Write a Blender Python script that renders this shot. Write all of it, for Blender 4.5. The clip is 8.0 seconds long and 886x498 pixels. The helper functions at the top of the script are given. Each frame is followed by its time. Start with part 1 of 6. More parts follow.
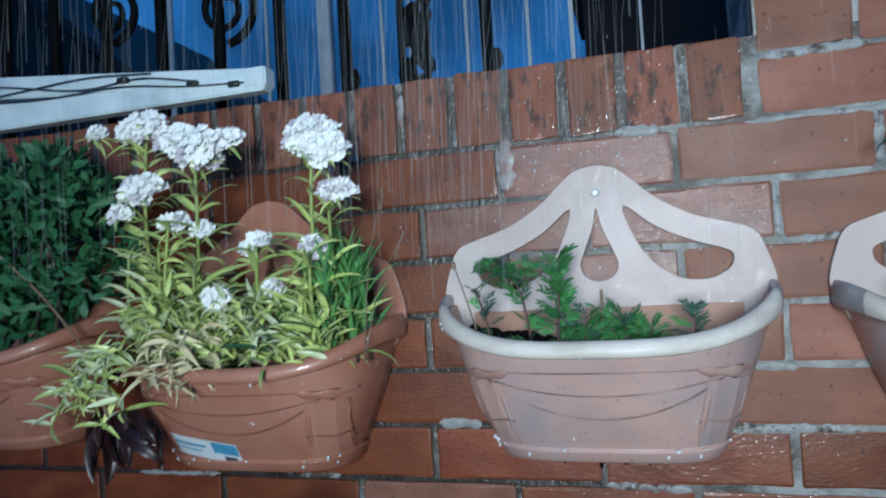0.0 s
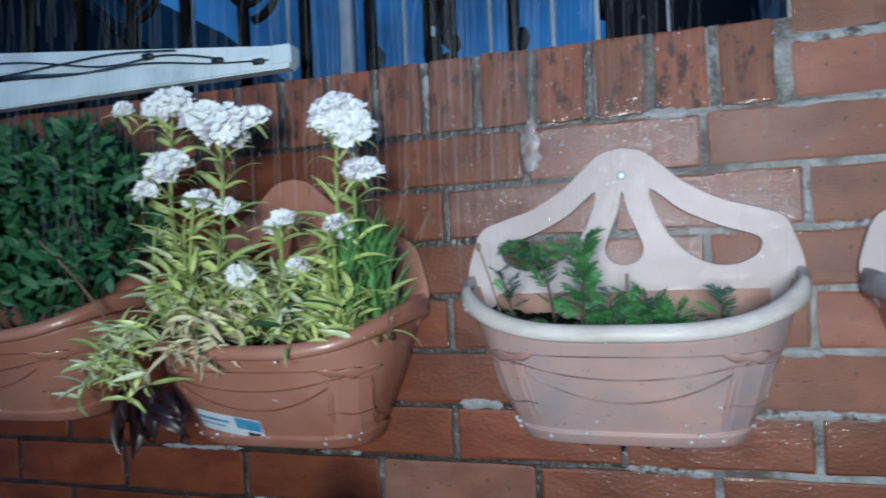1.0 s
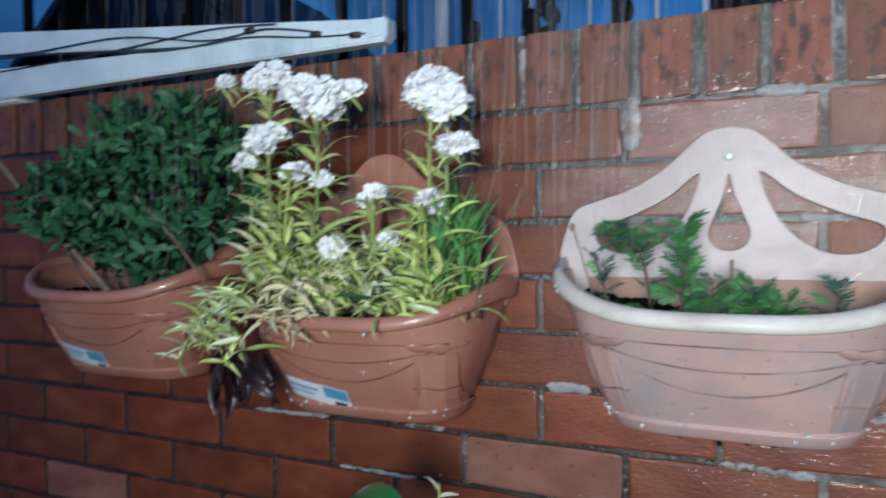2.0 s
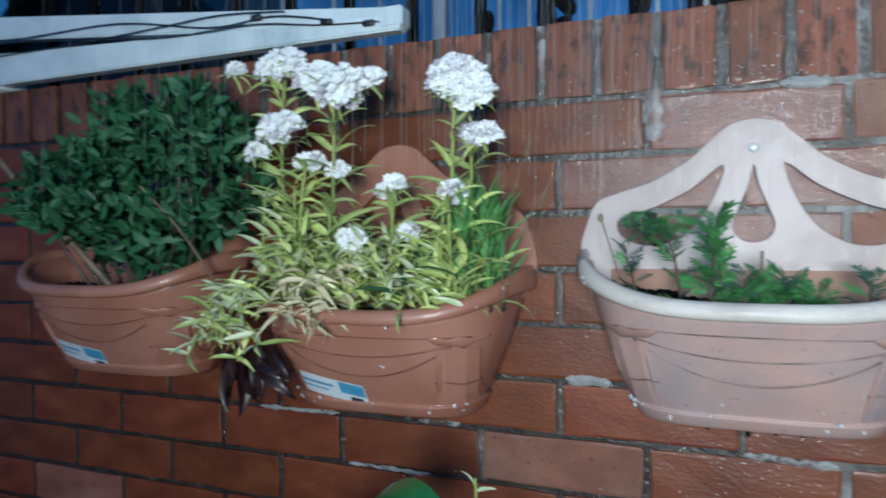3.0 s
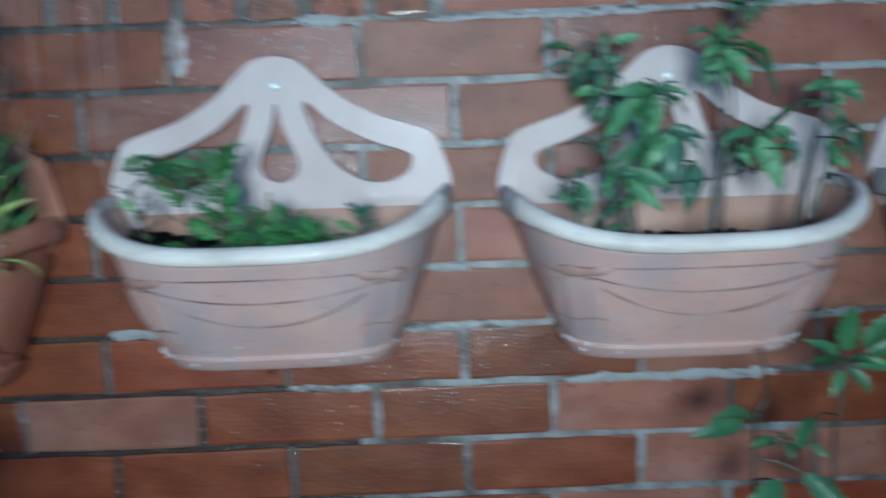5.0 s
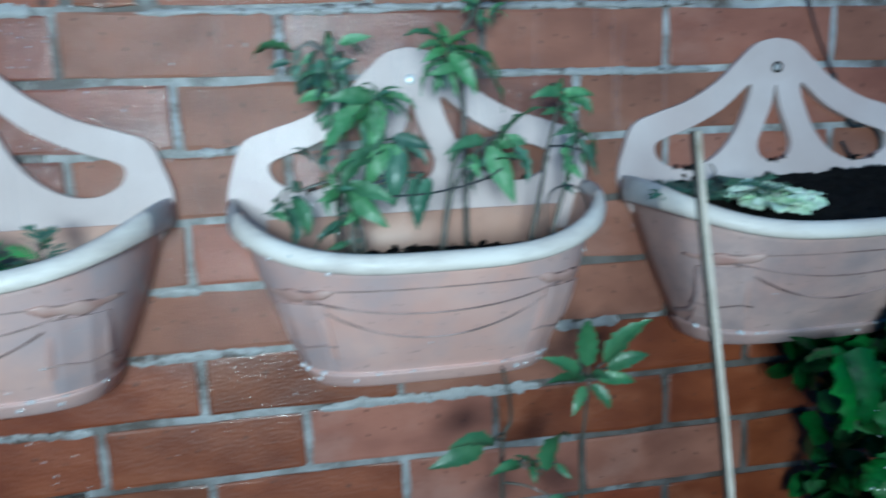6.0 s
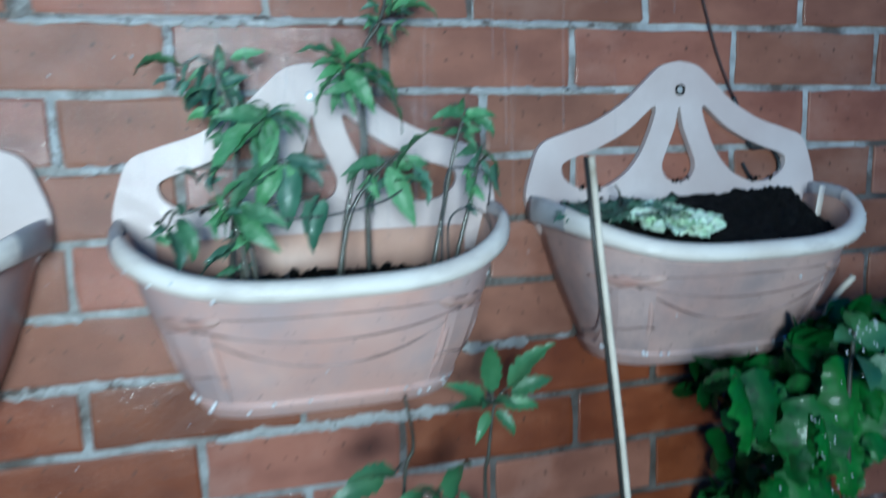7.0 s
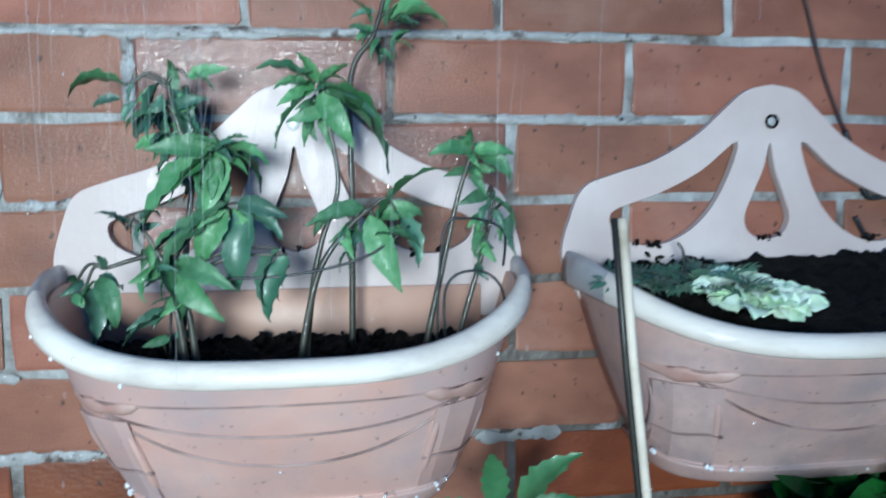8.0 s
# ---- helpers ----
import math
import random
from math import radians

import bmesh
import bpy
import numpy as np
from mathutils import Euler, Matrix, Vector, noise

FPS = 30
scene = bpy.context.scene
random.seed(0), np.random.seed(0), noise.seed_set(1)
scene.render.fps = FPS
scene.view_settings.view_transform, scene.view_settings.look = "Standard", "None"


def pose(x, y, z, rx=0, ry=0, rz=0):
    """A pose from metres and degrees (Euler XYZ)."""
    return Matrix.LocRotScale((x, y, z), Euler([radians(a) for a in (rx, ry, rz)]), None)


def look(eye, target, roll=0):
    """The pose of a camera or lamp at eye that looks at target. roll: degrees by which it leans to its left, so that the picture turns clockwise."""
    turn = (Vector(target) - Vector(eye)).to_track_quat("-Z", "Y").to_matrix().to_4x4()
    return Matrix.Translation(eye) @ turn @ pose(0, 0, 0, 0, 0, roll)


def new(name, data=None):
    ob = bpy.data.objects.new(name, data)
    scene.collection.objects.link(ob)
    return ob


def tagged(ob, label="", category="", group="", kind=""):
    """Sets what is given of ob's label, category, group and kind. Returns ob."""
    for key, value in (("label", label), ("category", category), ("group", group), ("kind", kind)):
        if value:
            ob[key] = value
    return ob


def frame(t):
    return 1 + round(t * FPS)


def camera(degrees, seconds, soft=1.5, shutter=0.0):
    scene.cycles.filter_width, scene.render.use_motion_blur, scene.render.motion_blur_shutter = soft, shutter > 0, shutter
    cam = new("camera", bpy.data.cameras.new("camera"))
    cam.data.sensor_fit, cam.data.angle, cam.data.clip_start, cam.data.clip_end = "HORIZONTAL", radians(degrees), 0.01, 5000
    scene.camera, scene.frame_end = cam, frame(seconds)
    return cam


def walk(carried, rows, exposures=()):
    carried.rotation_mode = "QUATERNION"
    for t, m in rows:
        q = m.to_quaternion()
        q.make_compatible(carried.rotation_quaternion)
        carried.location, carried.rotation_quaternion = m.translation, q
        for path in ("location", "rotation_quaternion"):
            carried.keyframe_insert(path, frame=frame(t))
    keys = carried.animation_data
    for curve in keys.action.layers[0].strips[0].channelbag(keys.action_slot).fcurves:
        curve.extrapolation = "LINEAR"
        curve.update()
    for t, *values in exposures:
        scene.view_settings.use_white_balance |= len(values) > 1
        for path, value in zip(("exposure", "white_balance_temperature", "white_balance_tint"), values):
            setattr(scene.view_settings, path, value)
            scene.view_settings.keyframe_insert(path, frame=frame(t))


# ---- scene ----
cam = camera(66.0, 8.0, soft=1.8, shutter=1.0)
PATH = [
    (0, (-0.16, -0.901, -0.163), (-0.7185, 1.0184, -0.1001), -3.40),
    (0.2, (-0.1618, -0.901, -0.1636), (-0.7317, 1.0157, -0.1236), -3.08),
    (0.3, (-0.1628, -0.901, -0.1638), (-0.7335, 1.0156, -0.1325), -2.94),
    (0.5, (-0.165, -0.901, -0.164), (-0.7287, 1.0177, -0.1342), -2.70),
    (0.7, (-0.1678, -0.9016, -0.1638), (-0.7281, 1.0182, -0.1404), -2.56),
    (0.8, (-0.1696, -0.9022, -0.1635), (-0.7365, 1.0157, -0.1454), -2.53),
    (1, (-0.174, -0.904, -0.162), (-0.7715, 1.0046, -0.1531), -2.50),
    (1.2, (-0.1794, -0.9062, -0.1595), (-0.8089, 0.9921, -0.1537), -2.48),
    (1.3, (-0.1819, -0.9071, -0.1583), (-0.8231, 0.9873, -0.1563), -2.41),
    (1.5, (-0.185, -0.908, -0.157), (-0.8613, 0.9742, -0.1551), -2.10),
    (1.6, (-0.1854, -0.9065, -0.1571), (-0.8937, 0.9639, -0.1586), -1.82),
    (1.7, (-0.1855, -0.9031, -0.1574), (-0.923, 0.9559, -0.1676), -1.50),
    (1.8, (-0.1855, -0.8989, -0.1585), (-0.9662, 0.9422, -0.1894), -1.16),
    (1.9, (-0.1856, -0.8955, -0.1606), (-1.0039, 0.9288, -0.2102), -0.85),
    (2, (-0.186, -0.894, -0.164), (-1.0152, 0.9254, -0.209), -0.60),
    (2.1, (-0.1928, -0.894, -0.1716), (-1.0503, 0.9122, -0.2197), -0.40),
    (2.2, (-0.205, -0.894, -0.177), (-1.0503, 0.9183, -0.2076), -0.30),
    (3.3, (-0.2538, -0.9109, -0.1673), (-0.8704, 0.9901, -0.2445), -0.81),
    (3.4, (-0.254, -0.9117, -0.1644), (-0.8015, 1.0095, -0.2606), -0.95),
    (3.5, (-0.254, -0.912, -0.161), (-0.752, 1.0224, -0.262), -1.10),
    (3.6, (-0.2515, -0.911, -0.1571), (-0.7139, 1.0316, -0.268), -1.28),
    (3.7, (-0.2447, -0.9084, -0.1531), (-0.6774, 1.0399, -0.2827), -1.48),
    (3.8, (-0.2343, -0.9044, -0.1495), (-0.6416, 1.048, -0.2986), -1.68),
    (3.9, (-0.2215, -0.8995, -0.147), (-0.5977, 1.0578, -0.3122), -1.86),
    (4, (-0.207, -0.894, -0.146), (-0.545, 1.0691, -0.325), -2.00),
    (4.1, (-0.1916, -0.8883, -0.1484), (-0.489, 1.0808, -0.3334), -2.11),
    (4.2, (-0.1755, -0.8825, -0.1541), (-0.4404, 1.0922, -0.328), -2.18),
    (4.3, (-0.1587, -0.8767, -0.1609), (-0.3924, 1.1031, -0.3212), -2.24),
    (4.4, (-0.1412, -0.8708, -0.1666), (-0.3517, 1.1124, -0.3171), -2.28),
    (4.5, (-0.123, -0.865, -0.169), (-0.311, 1.1203, -0.321), -2.30),
    (4.6, (-0.1041, -0.8593, -0.1688), (-0.2696, 1.1265, -0.3398), -2.31),
    (4.7, (-0.0846, -0.8536, -0.1683), (-0.224, 1.1319, -0.3643), -2.31),
    (4.8, (-0.0647, -0.8479, -0.1676), (-0.1691, 1.1365, -0.3936), -2.29),
    (4.9, (-0.0445, -0.842, -0.1668), (-0.0846, 1.1419, -0.4169), -2.25),
    (5, (-0.024, -0.836, -0.166), (-0.018, 1.1462, -0.432), -2.20),
    (5.1, (-0.0035, -0.8297, -0.1652), (0.0314, 1.1499, -0.4482), -2.17),
    (5.2, (0.0169, -0.8233, -0.1645), (0.0801, 1.1546, -0.4539), -2.15),
    (6.3, (0.171, -0.775, -0.159), (0.5759, 1.1658, -0.4225), -2.60),
    (6.4, (0.1733, -0.779, -0.1585), (0.5918, 1.1615, -0.4019), -2.62),
    (6.5, (0.174, -0.783, -0.158), (0.6112, 1.1508, -0.4214), -2.60),
    (6.6, (0.1744, -0.7829, -0.1576), (0.6581, 1.1398, -0.421), -2.50),
    (6.7, (0.1755, -0.7819, -0.157), (0.6417, 1.1463, -0.411), -2.34),
    (6.8, (0.1783, -0.7793, -0.1558), (0.6715, 1.1378, -0.4411), -2.17),
    (6.9, (0.1838, -0.7743, -0.1536), (0.6839, 1.1415, -0.4355), -2.05),
    (7, (0.193, -0.766, -0.15), (0.7009, 1.1503, -0.4144), -2.00),
    (7.1, (0.2111, -0.7522, -0.1449), (0.6952, 1.1727, -0.3907), -1.94),
    (7.2, (0.2381, -0.733, -0.1391), (0.6922, 1.2005, -0.3746), -1.77),
    (7.3, (0.2667, -0.7111, -0.1336), (0.7004, 1.2286, -0.3563), -1.54),
    (7.4, (0.2901, -0.6892, -0.1296), (0.6838, 1.2596, -0.3468), -1.26),
    (7.5, (0.301, -0.67, -0.128), (0.6557, 1.2873, -0.3356), -1.00),
    (7.6, (0.303, -0.6555, -0.1281), (0.6348, 1.3078, -0.3163), -0.80),
    (7.7, (0.3041, -0.6454, -0.1284), (0.6167, 1.3217, -0.3099), -0.65),
    (7.8, (0.3047, -0.6385, -0.1289), (0.5937, 1.3325, -0.3062), -0.54),
    (7.9, (0.305, -0.6337, -0.1294), (0.5705, 1.3397, -0.317), -0.46),
    (8, (0.305, -0.63, -0.13), (0.5559, 1.3438, -0.3328), -0.40),
]
walk(cam, [(t, look(eye, target, roll)) for t, eye, target, roll in PATH],
     exposures=[(0.0, -0.40, 5950, 2), (1.0, -0.41, 6150, 6), (1.6, -0.40, 6250, 8), (2.1, -0.26, 6500, 7), (3.5, -0.38, 5900, 1), (4.2, -0.28, 5700, -1), (4.5, -0.44, 5600, 0), (5.1, -0.38, 5550, -4), (6.3, -0.05, 5450, -7), (7.0, 0.02, 5500, -6), (7.4, 0.16, 5500, -5), (8.0, 0.23, 5850, -1)])

# ---- light ----
world = bpy.data.worlds.new("dusk")
scene.world = world
world.use_nodes = True
wt = world.node_tree
wt.nodes.clear()
w_out = wt.nodes.new("ShaderNodeOutputWorld")
w_bg = wt.nodes.new("ShaderNodeBackground")
w_tc = wt.nodes.new("ShaderNodeTexCoord")
w_no = wt.nodes.new("ShaderNodeTexNoise")
w_no.inputs["Scale"].default_value = 5.0
w_no.inputs["Detail"].default_value = 5.0
w_ra = wt.nodes.new("ShaderNodeValToRGB")
w_ra.color_ramp.elements[0].position = 0.38
w_ra.color_ramp.elements[0].color = (0.015, 0.070, 0.20, 1)
w_ra.color_ramp.elements[1].position = 0.66
w_ra.color_ramp.elements[1].color = (0.030, 0.155, 0.45, 1)
wt.links.new(w_tc.outputs["Generated"], w_no.inputs["Vector"])
wt.links.new(w_no.outputs["Fac"], w_ra.inputs["Fac"])
wt.links.new(w_ra.outputs["Color"], w_bg.inputs["Color"])
wt.links.new(w_bg.outputs["Background"], w_out.inputs["Surface"])
w_bg.inputs["Strength"].default_value = 1.2

# the torch that lights the wall, held beside the camera
torch_data = bpy.data.lights.new("torch", "AREA")
torch_data.shape, torch_data.size = "DISK", 0.55
torch_data.energy, torch_data.color = 27.5, (0.90, 1.0, 1.03)
torch_data.spread = radians(130)
torch = new("torch", torch_data)
torch.matrix_world = look((-0.06, -2.0, -0.07), (-0.04, 0, -0.05))


# ---- materials ----
def material(name, base, second, scale=30.0, rough=(0.5, 0.7), bump=0.2, bump_scale=90.0, coat=0.0, coat_rough=0.1, vary=0.0, contrast=(0.35, 0.65), spec=0.5, third=None, third_scale=4.0, third_at=(0.55, 0.7), stretch=1.0, specks=None, film=None):
    """film: scale and strength of the ripples in the water that lies on the surface."""
    m = bpy.data.materials.new(name)
    m.use_nodes = True
    nt = m.node_tree
    n, l = nt.nodes, nt.links
    p = n["Principled BSDF"]
    tc = n.new("ShaderNodeTexCoord")
    no = n.new("ShaderNodeTexNoise")
    no.inputs["Scale"].default_value, no.inputs["Detail"].default_value = scale, 6.0
    info = n.new("ShaderNodeObjectInfo")
    off = n.new("ShaderNodeVectorMath")
    off.operation = "MULTIPLY_ADD"
    off.inputs[1].default_value = (1, 1, stretch)
    shift = n.new("ShaderNodeVectorMath")
    shift.operation = "SCALE"
    shift.inputs[0].default_value = (7.3, 3.1, 5.7)
    l.new(info.outputs["Random"], shift.inputs["Scale"])
    l.new(tc.outputs["Object"], off.inputs[0])
    l.new(shift.outputs[0], off.inputs[2])
    l.new(off.outputs[0], no.inputs["Vector"])
    ramp = n.new("ShaderNodeValToRGB")
    ramp.color_ramp.elements[0].position, ramp.color_ramp.elements[1].position = contrast
    ramp.color_ramp.elements[0].color, ramp.color_ramp.elements[1].color = (*base, 1), (*second, 1)
    l.new(no.outputs["Fac"], ramp.inputs["Fac"])
    col = ramp.outputs["Color"]
    if third:
        n3 = n.new("ShaderNodeTexNoise")
        n3.inputs["Scale"].default_value, n3.inputs["Detail"].default_value = third_scale, 7.0
        n3.inputs["Roughness"].default_value = 0.65
        l.new(off.outputs[0], n3.inputs["Vector"])
        r3 = n.new("ShaderNodeValToRGB")
        r3.color_ramp.elements[0].position, r3.color_ramp.elements[1].position = third_at
        mix = n.new("ShaderNodeMix")
        mix.data_type = "RGBA"
        l.new(n3.outputs["Fac"], r3.inputs["Fac"])
        l.new(r3.outputs["Color"], mix.inputs["Factor"])
        l.new(col, mix.inputs["A"])
        mix.inputs["B"].default_value = (*third, 1)
        col = mix.outputs["Result"]
    if specks:
        ns = n.new("ShaderNodeTexNoise")
        ns.inputs["Scale"].default_value, ns.inputs["Detail"].default_value = 130.0, 3.0
        l.new(tc.outputs["Object"], ns.inputs["Vector"])
        rs = n.new("ShaderNodeValToRGB")
        rs.color_ramp.elements[0].position, rs.color_ramp.elements[1].position = 0.665, 0.73
        ms = n.new("ShaderNodeMix")
        ms.data_type = "RGBA"
        l.new(ns.outputs["Fac"], rs.inputs["Fac"])
        l.new(rs.outputs["Color"], ms.inputs["Factor"])
        l.new(col, ms.inputs["A"])
        ms.inputs["B"].default_value = (*specks, 1)
        col = ms.outputs["Result"]
    if vary:
        hsv = n.new("ShaderNodeHueSaturation")
        mr = n.new("ShaderNodeMapRange")
        mr.inputs["To Min"].default_value, mr.inputs["To Max"].default_value = 1 - vary, 1 + vary
        l.new(info.outputs["Random"], mr.inputs["Value"])
        l.new(mr.outputs["Result"], hsv.inputs["Value"])
        mh = n.new("ShaderNodeMapRange")
        mh.inputs["To Min"].default_value, mh.inputs["To Max"].default_value = 0.5 + vary * 0.025, 0.5 - vary * 0.025
        l.new(info.outputs["Random"], mh.inputs["Value"])
        l.new(mh.outputs["Result"], hsv.inputs["Hue"])
        l.new(col, hsv.inputs["Color"])
        col = hsv.outputs["Color"]
    l.new(col, p.inputs["Base Color"])
    rr = n.new("ShaderNodeMapRange")
    rr.inputs["To Min"].default_value, rr.inputs["To Max"].default_value = rough
    l.new(no.outputs["Fac"], rr.inputs["Value"])
    l.new(rr.outputs["Result"], p.inputs["Roughness"])
    p.inputs["Specular IOR Level"].default_value = spec
    if bump:
        nb = n.new("ShaderNodeTexNoise")
        nb.inputs["Scale"].default_value, nb.inputs["Detail"].default_value = bump_scale, 6.0
        l.new(off.outputs[0], nb.inputs["Vector"])
        b = n.new("ShaderNodeBump")
        b.inputs["Strength"].default_value, b.inputs["Distance"].default_value = bump, 0.004
        l.new(nb.outputs["Fac"], b.inputs["Height"])
        l.new(b.outputs["Normal"], p.inputs["Normal"])
        l.new(b.outputs["Normal"], p.inputs["Coat Normal"])
    if film:
        nf = n.new("ShaderNodeTexNoise")
        nf.inputs["Scale"].default_value, nf.inputs["Detail"].default_value = film[0], 1.0
        l.new(off.outputs[0], nf.inputs["Vector"])
        bf = n.new("ShaderNodeBump")
        bf.inputs["Strength"].default_value, bf.inputs["Distance"].default_value = film[1], 0.004
        l.new(nf.outputs["Fac"], bf.inputs["Height"])
        l.new(bf.outputs["Normal"], p.inputs["Coat Normal"])
    p.inputs["Coat Weight"].default_value, p.inputs["Coat Roughness"].default_value = coat, coat_rough
    return m


BRICK = material("wet_brick", (0.172, 0.058, 0.034), (0.250, 0.096, 0.060), 14, (0.55, 0.8), 0.20, 380, 0.16, 0.10, 0.16, third=(0.285, 0.148, 0.112), third_scale=6, third_at=(0.52, 0.82), stretch=1.6, specks=(0.06, 0.022, 0.013))
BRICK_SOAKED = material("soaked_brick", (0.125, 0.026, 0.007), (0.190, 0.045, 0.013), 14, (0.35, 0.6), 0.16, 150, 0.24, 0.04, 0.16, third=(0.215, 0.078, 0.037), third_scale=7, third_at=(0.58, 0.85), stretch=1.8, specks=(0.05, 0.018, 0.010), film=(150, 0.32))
BRICK_FILM = material("rain_slick_brick", (0.120, 0.034, 0.018), (0.190, 0.062, 0.036), 14, (0.4, 0.65), 0.20, 150, 0.60, 0.03, 0.10, third=(0.26, 0.135, 0.100), third_scale=6, third_at=(0.54, 0.84), stretch=2.0, specks=(0.06, 0.022, 0.013), film=(210, 0.36))
BRICK_EDGE = material("wet_edge_brick", (0.150, 0.041, 0.018), (0.225, 0.072, 0.036), 30, (0.5, 0.75), 0.30, 120, 0.40, 0.04, 0.16, third=(0.058, 0.022, 0.013), third_scale=70, third_at=(0.525, 0.615), stretch=0.4, specks=(0.05, 0.02, 0.012), film=(150, 0.42))
MORTAR = material("pale_mortar", (0.24, 0.235, 0.235), (0.40, 0.40, 0.41), 40, (0.55, 0.8), 0.6, 140, 0.15, 0.25, third=(0.085, 0.065, 0.055), third_scale=7, third_at=(0.48, 0.58))
MORTAR_WET = material("wet_grey_mortar", (0.16, 0.15, 0.145), (0.30, 0.295, 0.295), 40, (0.5, 0.75), 0.6, 140, 0.2, 0.2, third=(0.07, 0.054, 0.046), third_scale=7, third_at=(0.47, 0.58))
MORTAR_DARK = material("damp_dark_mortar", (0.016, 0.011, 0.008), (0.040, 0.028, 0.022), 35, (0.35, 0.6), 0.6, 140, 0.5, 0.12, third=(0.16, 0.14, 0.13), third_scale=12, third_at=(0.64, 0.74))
MORTAR_MIX = material("stained_mortar", (0.048, 0.036, 0.029), (0.110, 0.094, 0.086), 30, (0.45, 0.75), 0.6, 140, 0.35, 0.12, third=(0.32, 0.325, 0.34), third_scale=18, third_at=(0.58, 0.70), specks=(0.012, 0.010, 0.009))
SMEAR = material("smeared_white_mortar", (0.22, 0.212, 0.208), (0.37, 0.368, 0.375), 30, (0.55, 0.8), 0.6, 140, 0.25, 0.15, third=(0.07, 0.05, 0.042), third_scale=30, third_at=(0.53, 0.62), specks=(0.03, 0.024, 0.02))
LIME = material("lime_bloom_on_brick", (0.20, 0.150, 0.140), (0.34, 0.325, 0.335), 26, (0.5, 0.75), 0.3, 140, 0.3, 0.12, third=(0.20, 0.085, 0.055), third_scale=20, third_at=(0.50, 0.66))
CHALK = material("chalky_white_plastic", (0.505, 0.402, 0.386), (0.580, 0.486, 0.470), 9, (0.45, 0.6), 0.20, 70, 0.09, 0.04, third=(0.45, 0.355, 0.335), third_scale=4, third_at=(0.5, 0.8), spec=0.3, film=(75, 0.36))
PINK = material("faded_pink_plastic", (0.490, 0.282, 0.238), (0.550, 0.352, 0.308), 11, (0.38, 0.54), 0.10, 50, 0.25, 0.04, third=(0.360, 0.285, 0.292), third_scale=7, third_at=(0.42, 0.68), specks=(0.27, 0.185, 0.17), film=(70, 0.25))
PINK_DULL = material("dirty_greyed_pink_plastic", (0.420, 0.262, 0.232), (0.480, 0.330, 0.298), 11, (0.4, 0.58), 0.12, 50, 0.2, 0.05, third=(0.245, 0.195, 0.200), third_scale=9, third_at=(0.43, 0.68), specks=(0.20, 0.14, 0.13), film=(70, 0.25))
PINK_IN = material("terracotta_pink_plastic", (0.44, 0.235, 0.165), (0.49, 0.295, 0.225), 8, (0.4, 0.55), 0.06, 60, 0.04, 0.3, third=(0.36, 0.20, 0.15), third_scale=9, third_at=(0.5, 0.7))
RIM_W = material("bleached_white_rim", (0.60, 0.525, 0.470), (0.70, 0.635, 0.580), 12, (0.5, 0.7), 0.25, 60, 0.10, 0.08, third=(0.48, 0.415, 0.380), third_scale=14, third_at=(0.50, 0.70), stretch=2.5)
EAR = material("grey_scuffed_plastic", (0.26, 0.255, 0.265), (0.42, 0.41, 0.42), 25, (0.35, 0.5), 0.08, 60, 0.2, 0.15)
TERRA = material("terracotta_plastic", (0.35, 0.140, 0.090), (0.42, 0.190, 0.135), 10, (0.34, 0.48), 0.06, 60, 0.35, 0.05, third=(0.30, 0.115, 0.075), third_scale=7, third_at=(0.52, 0.75), film=(45, 0.16))
TERRA_LINE = material("terracotta_relief", (0.15, 0.058, 0.037), (0.26, 0.105, 0.070), 22, (0.35, 0.5), 0.0)
LINE = material("dark_relief_line", (0.105, 0.062, 0.056), (0.34, 0.235, 0.215), 22, (0.4, 0.6), 0.0)
KNOT = material("reddish_relief", (0.36, 0.20, 0.17), (0.44, 0.30, 0.265), 30, (0.4, 0.6), 0.05)
SOIL = material("wet_black_soil", (0.0018, 0.0016, 0.0014), (0.006, 0.005, 0.0045), 60, (0.7, 0.95), 1.0, 150, 0.0, 0.2, spec=0.15)
STEEL = material("screw_steel", (0.66, 0.66, 0.67), (0.8, 0.8, 0.8), 80, (0.3, 0.4), 0.02)
STEEL.node_tree.nodes["Principled BSDF"].inputs["Metallic"].default_value = 0.25
IRON = material("black_wet_iron", (0.003, 0.0033, 0.004), (0.007, 0.0075, 0.009), 40, (0.6, 0.85), 0.15, 80, 0.0, 0.15, spec=0.05)
PALE_BAR = material("pale_painted_steel", (0.42, 0.45, 0.50), (0.52, 0.55, 0.60), 30, (0.35, 0.5), 0.05)
WHITE = material("white_painted_board", (0.60, 0.69, 0.73), (0.74, 0.82, 0.86), 14, (0.35, 0.5), 0.1, 50, 0.3, 0.15, third=(0.40, 0.50, 0.54), third_scale=6, third_at=(0.55, 0.75))
CABLE = material("black_cable", (0.012, 0.015, 0.018), (0.02, 0.024, 0.028), 40, (0.35, 0.5), 0.0)
LABEL_W = material("printed_label_white", (0.60, 0.64, 0.68), (0.68, 0.72, 0.76), 30, (0.3, 0.4), 0.0, coat=0.2)
LABEL_B = material("printed_label_blue", (0.05, 0.24, 0.42), (0.10, 0.34, 0.52), 30, (0.3, 0.4), 0.0, coat=0.2)
LABEL_D = material("printed_label_dark", (0.02, 0.03, 0.05), (0.04, 0.06, 0.09), 30, (0.3, 0.4), 0.0)
LEAF_LIME = material("lime_wet_leaf", (0.36, 0.46, 0.12), (0.60, 0.66, 0.26), 30, (0.35, 0.5), 0.1, 80, 0.25, 0.2, 0.32)
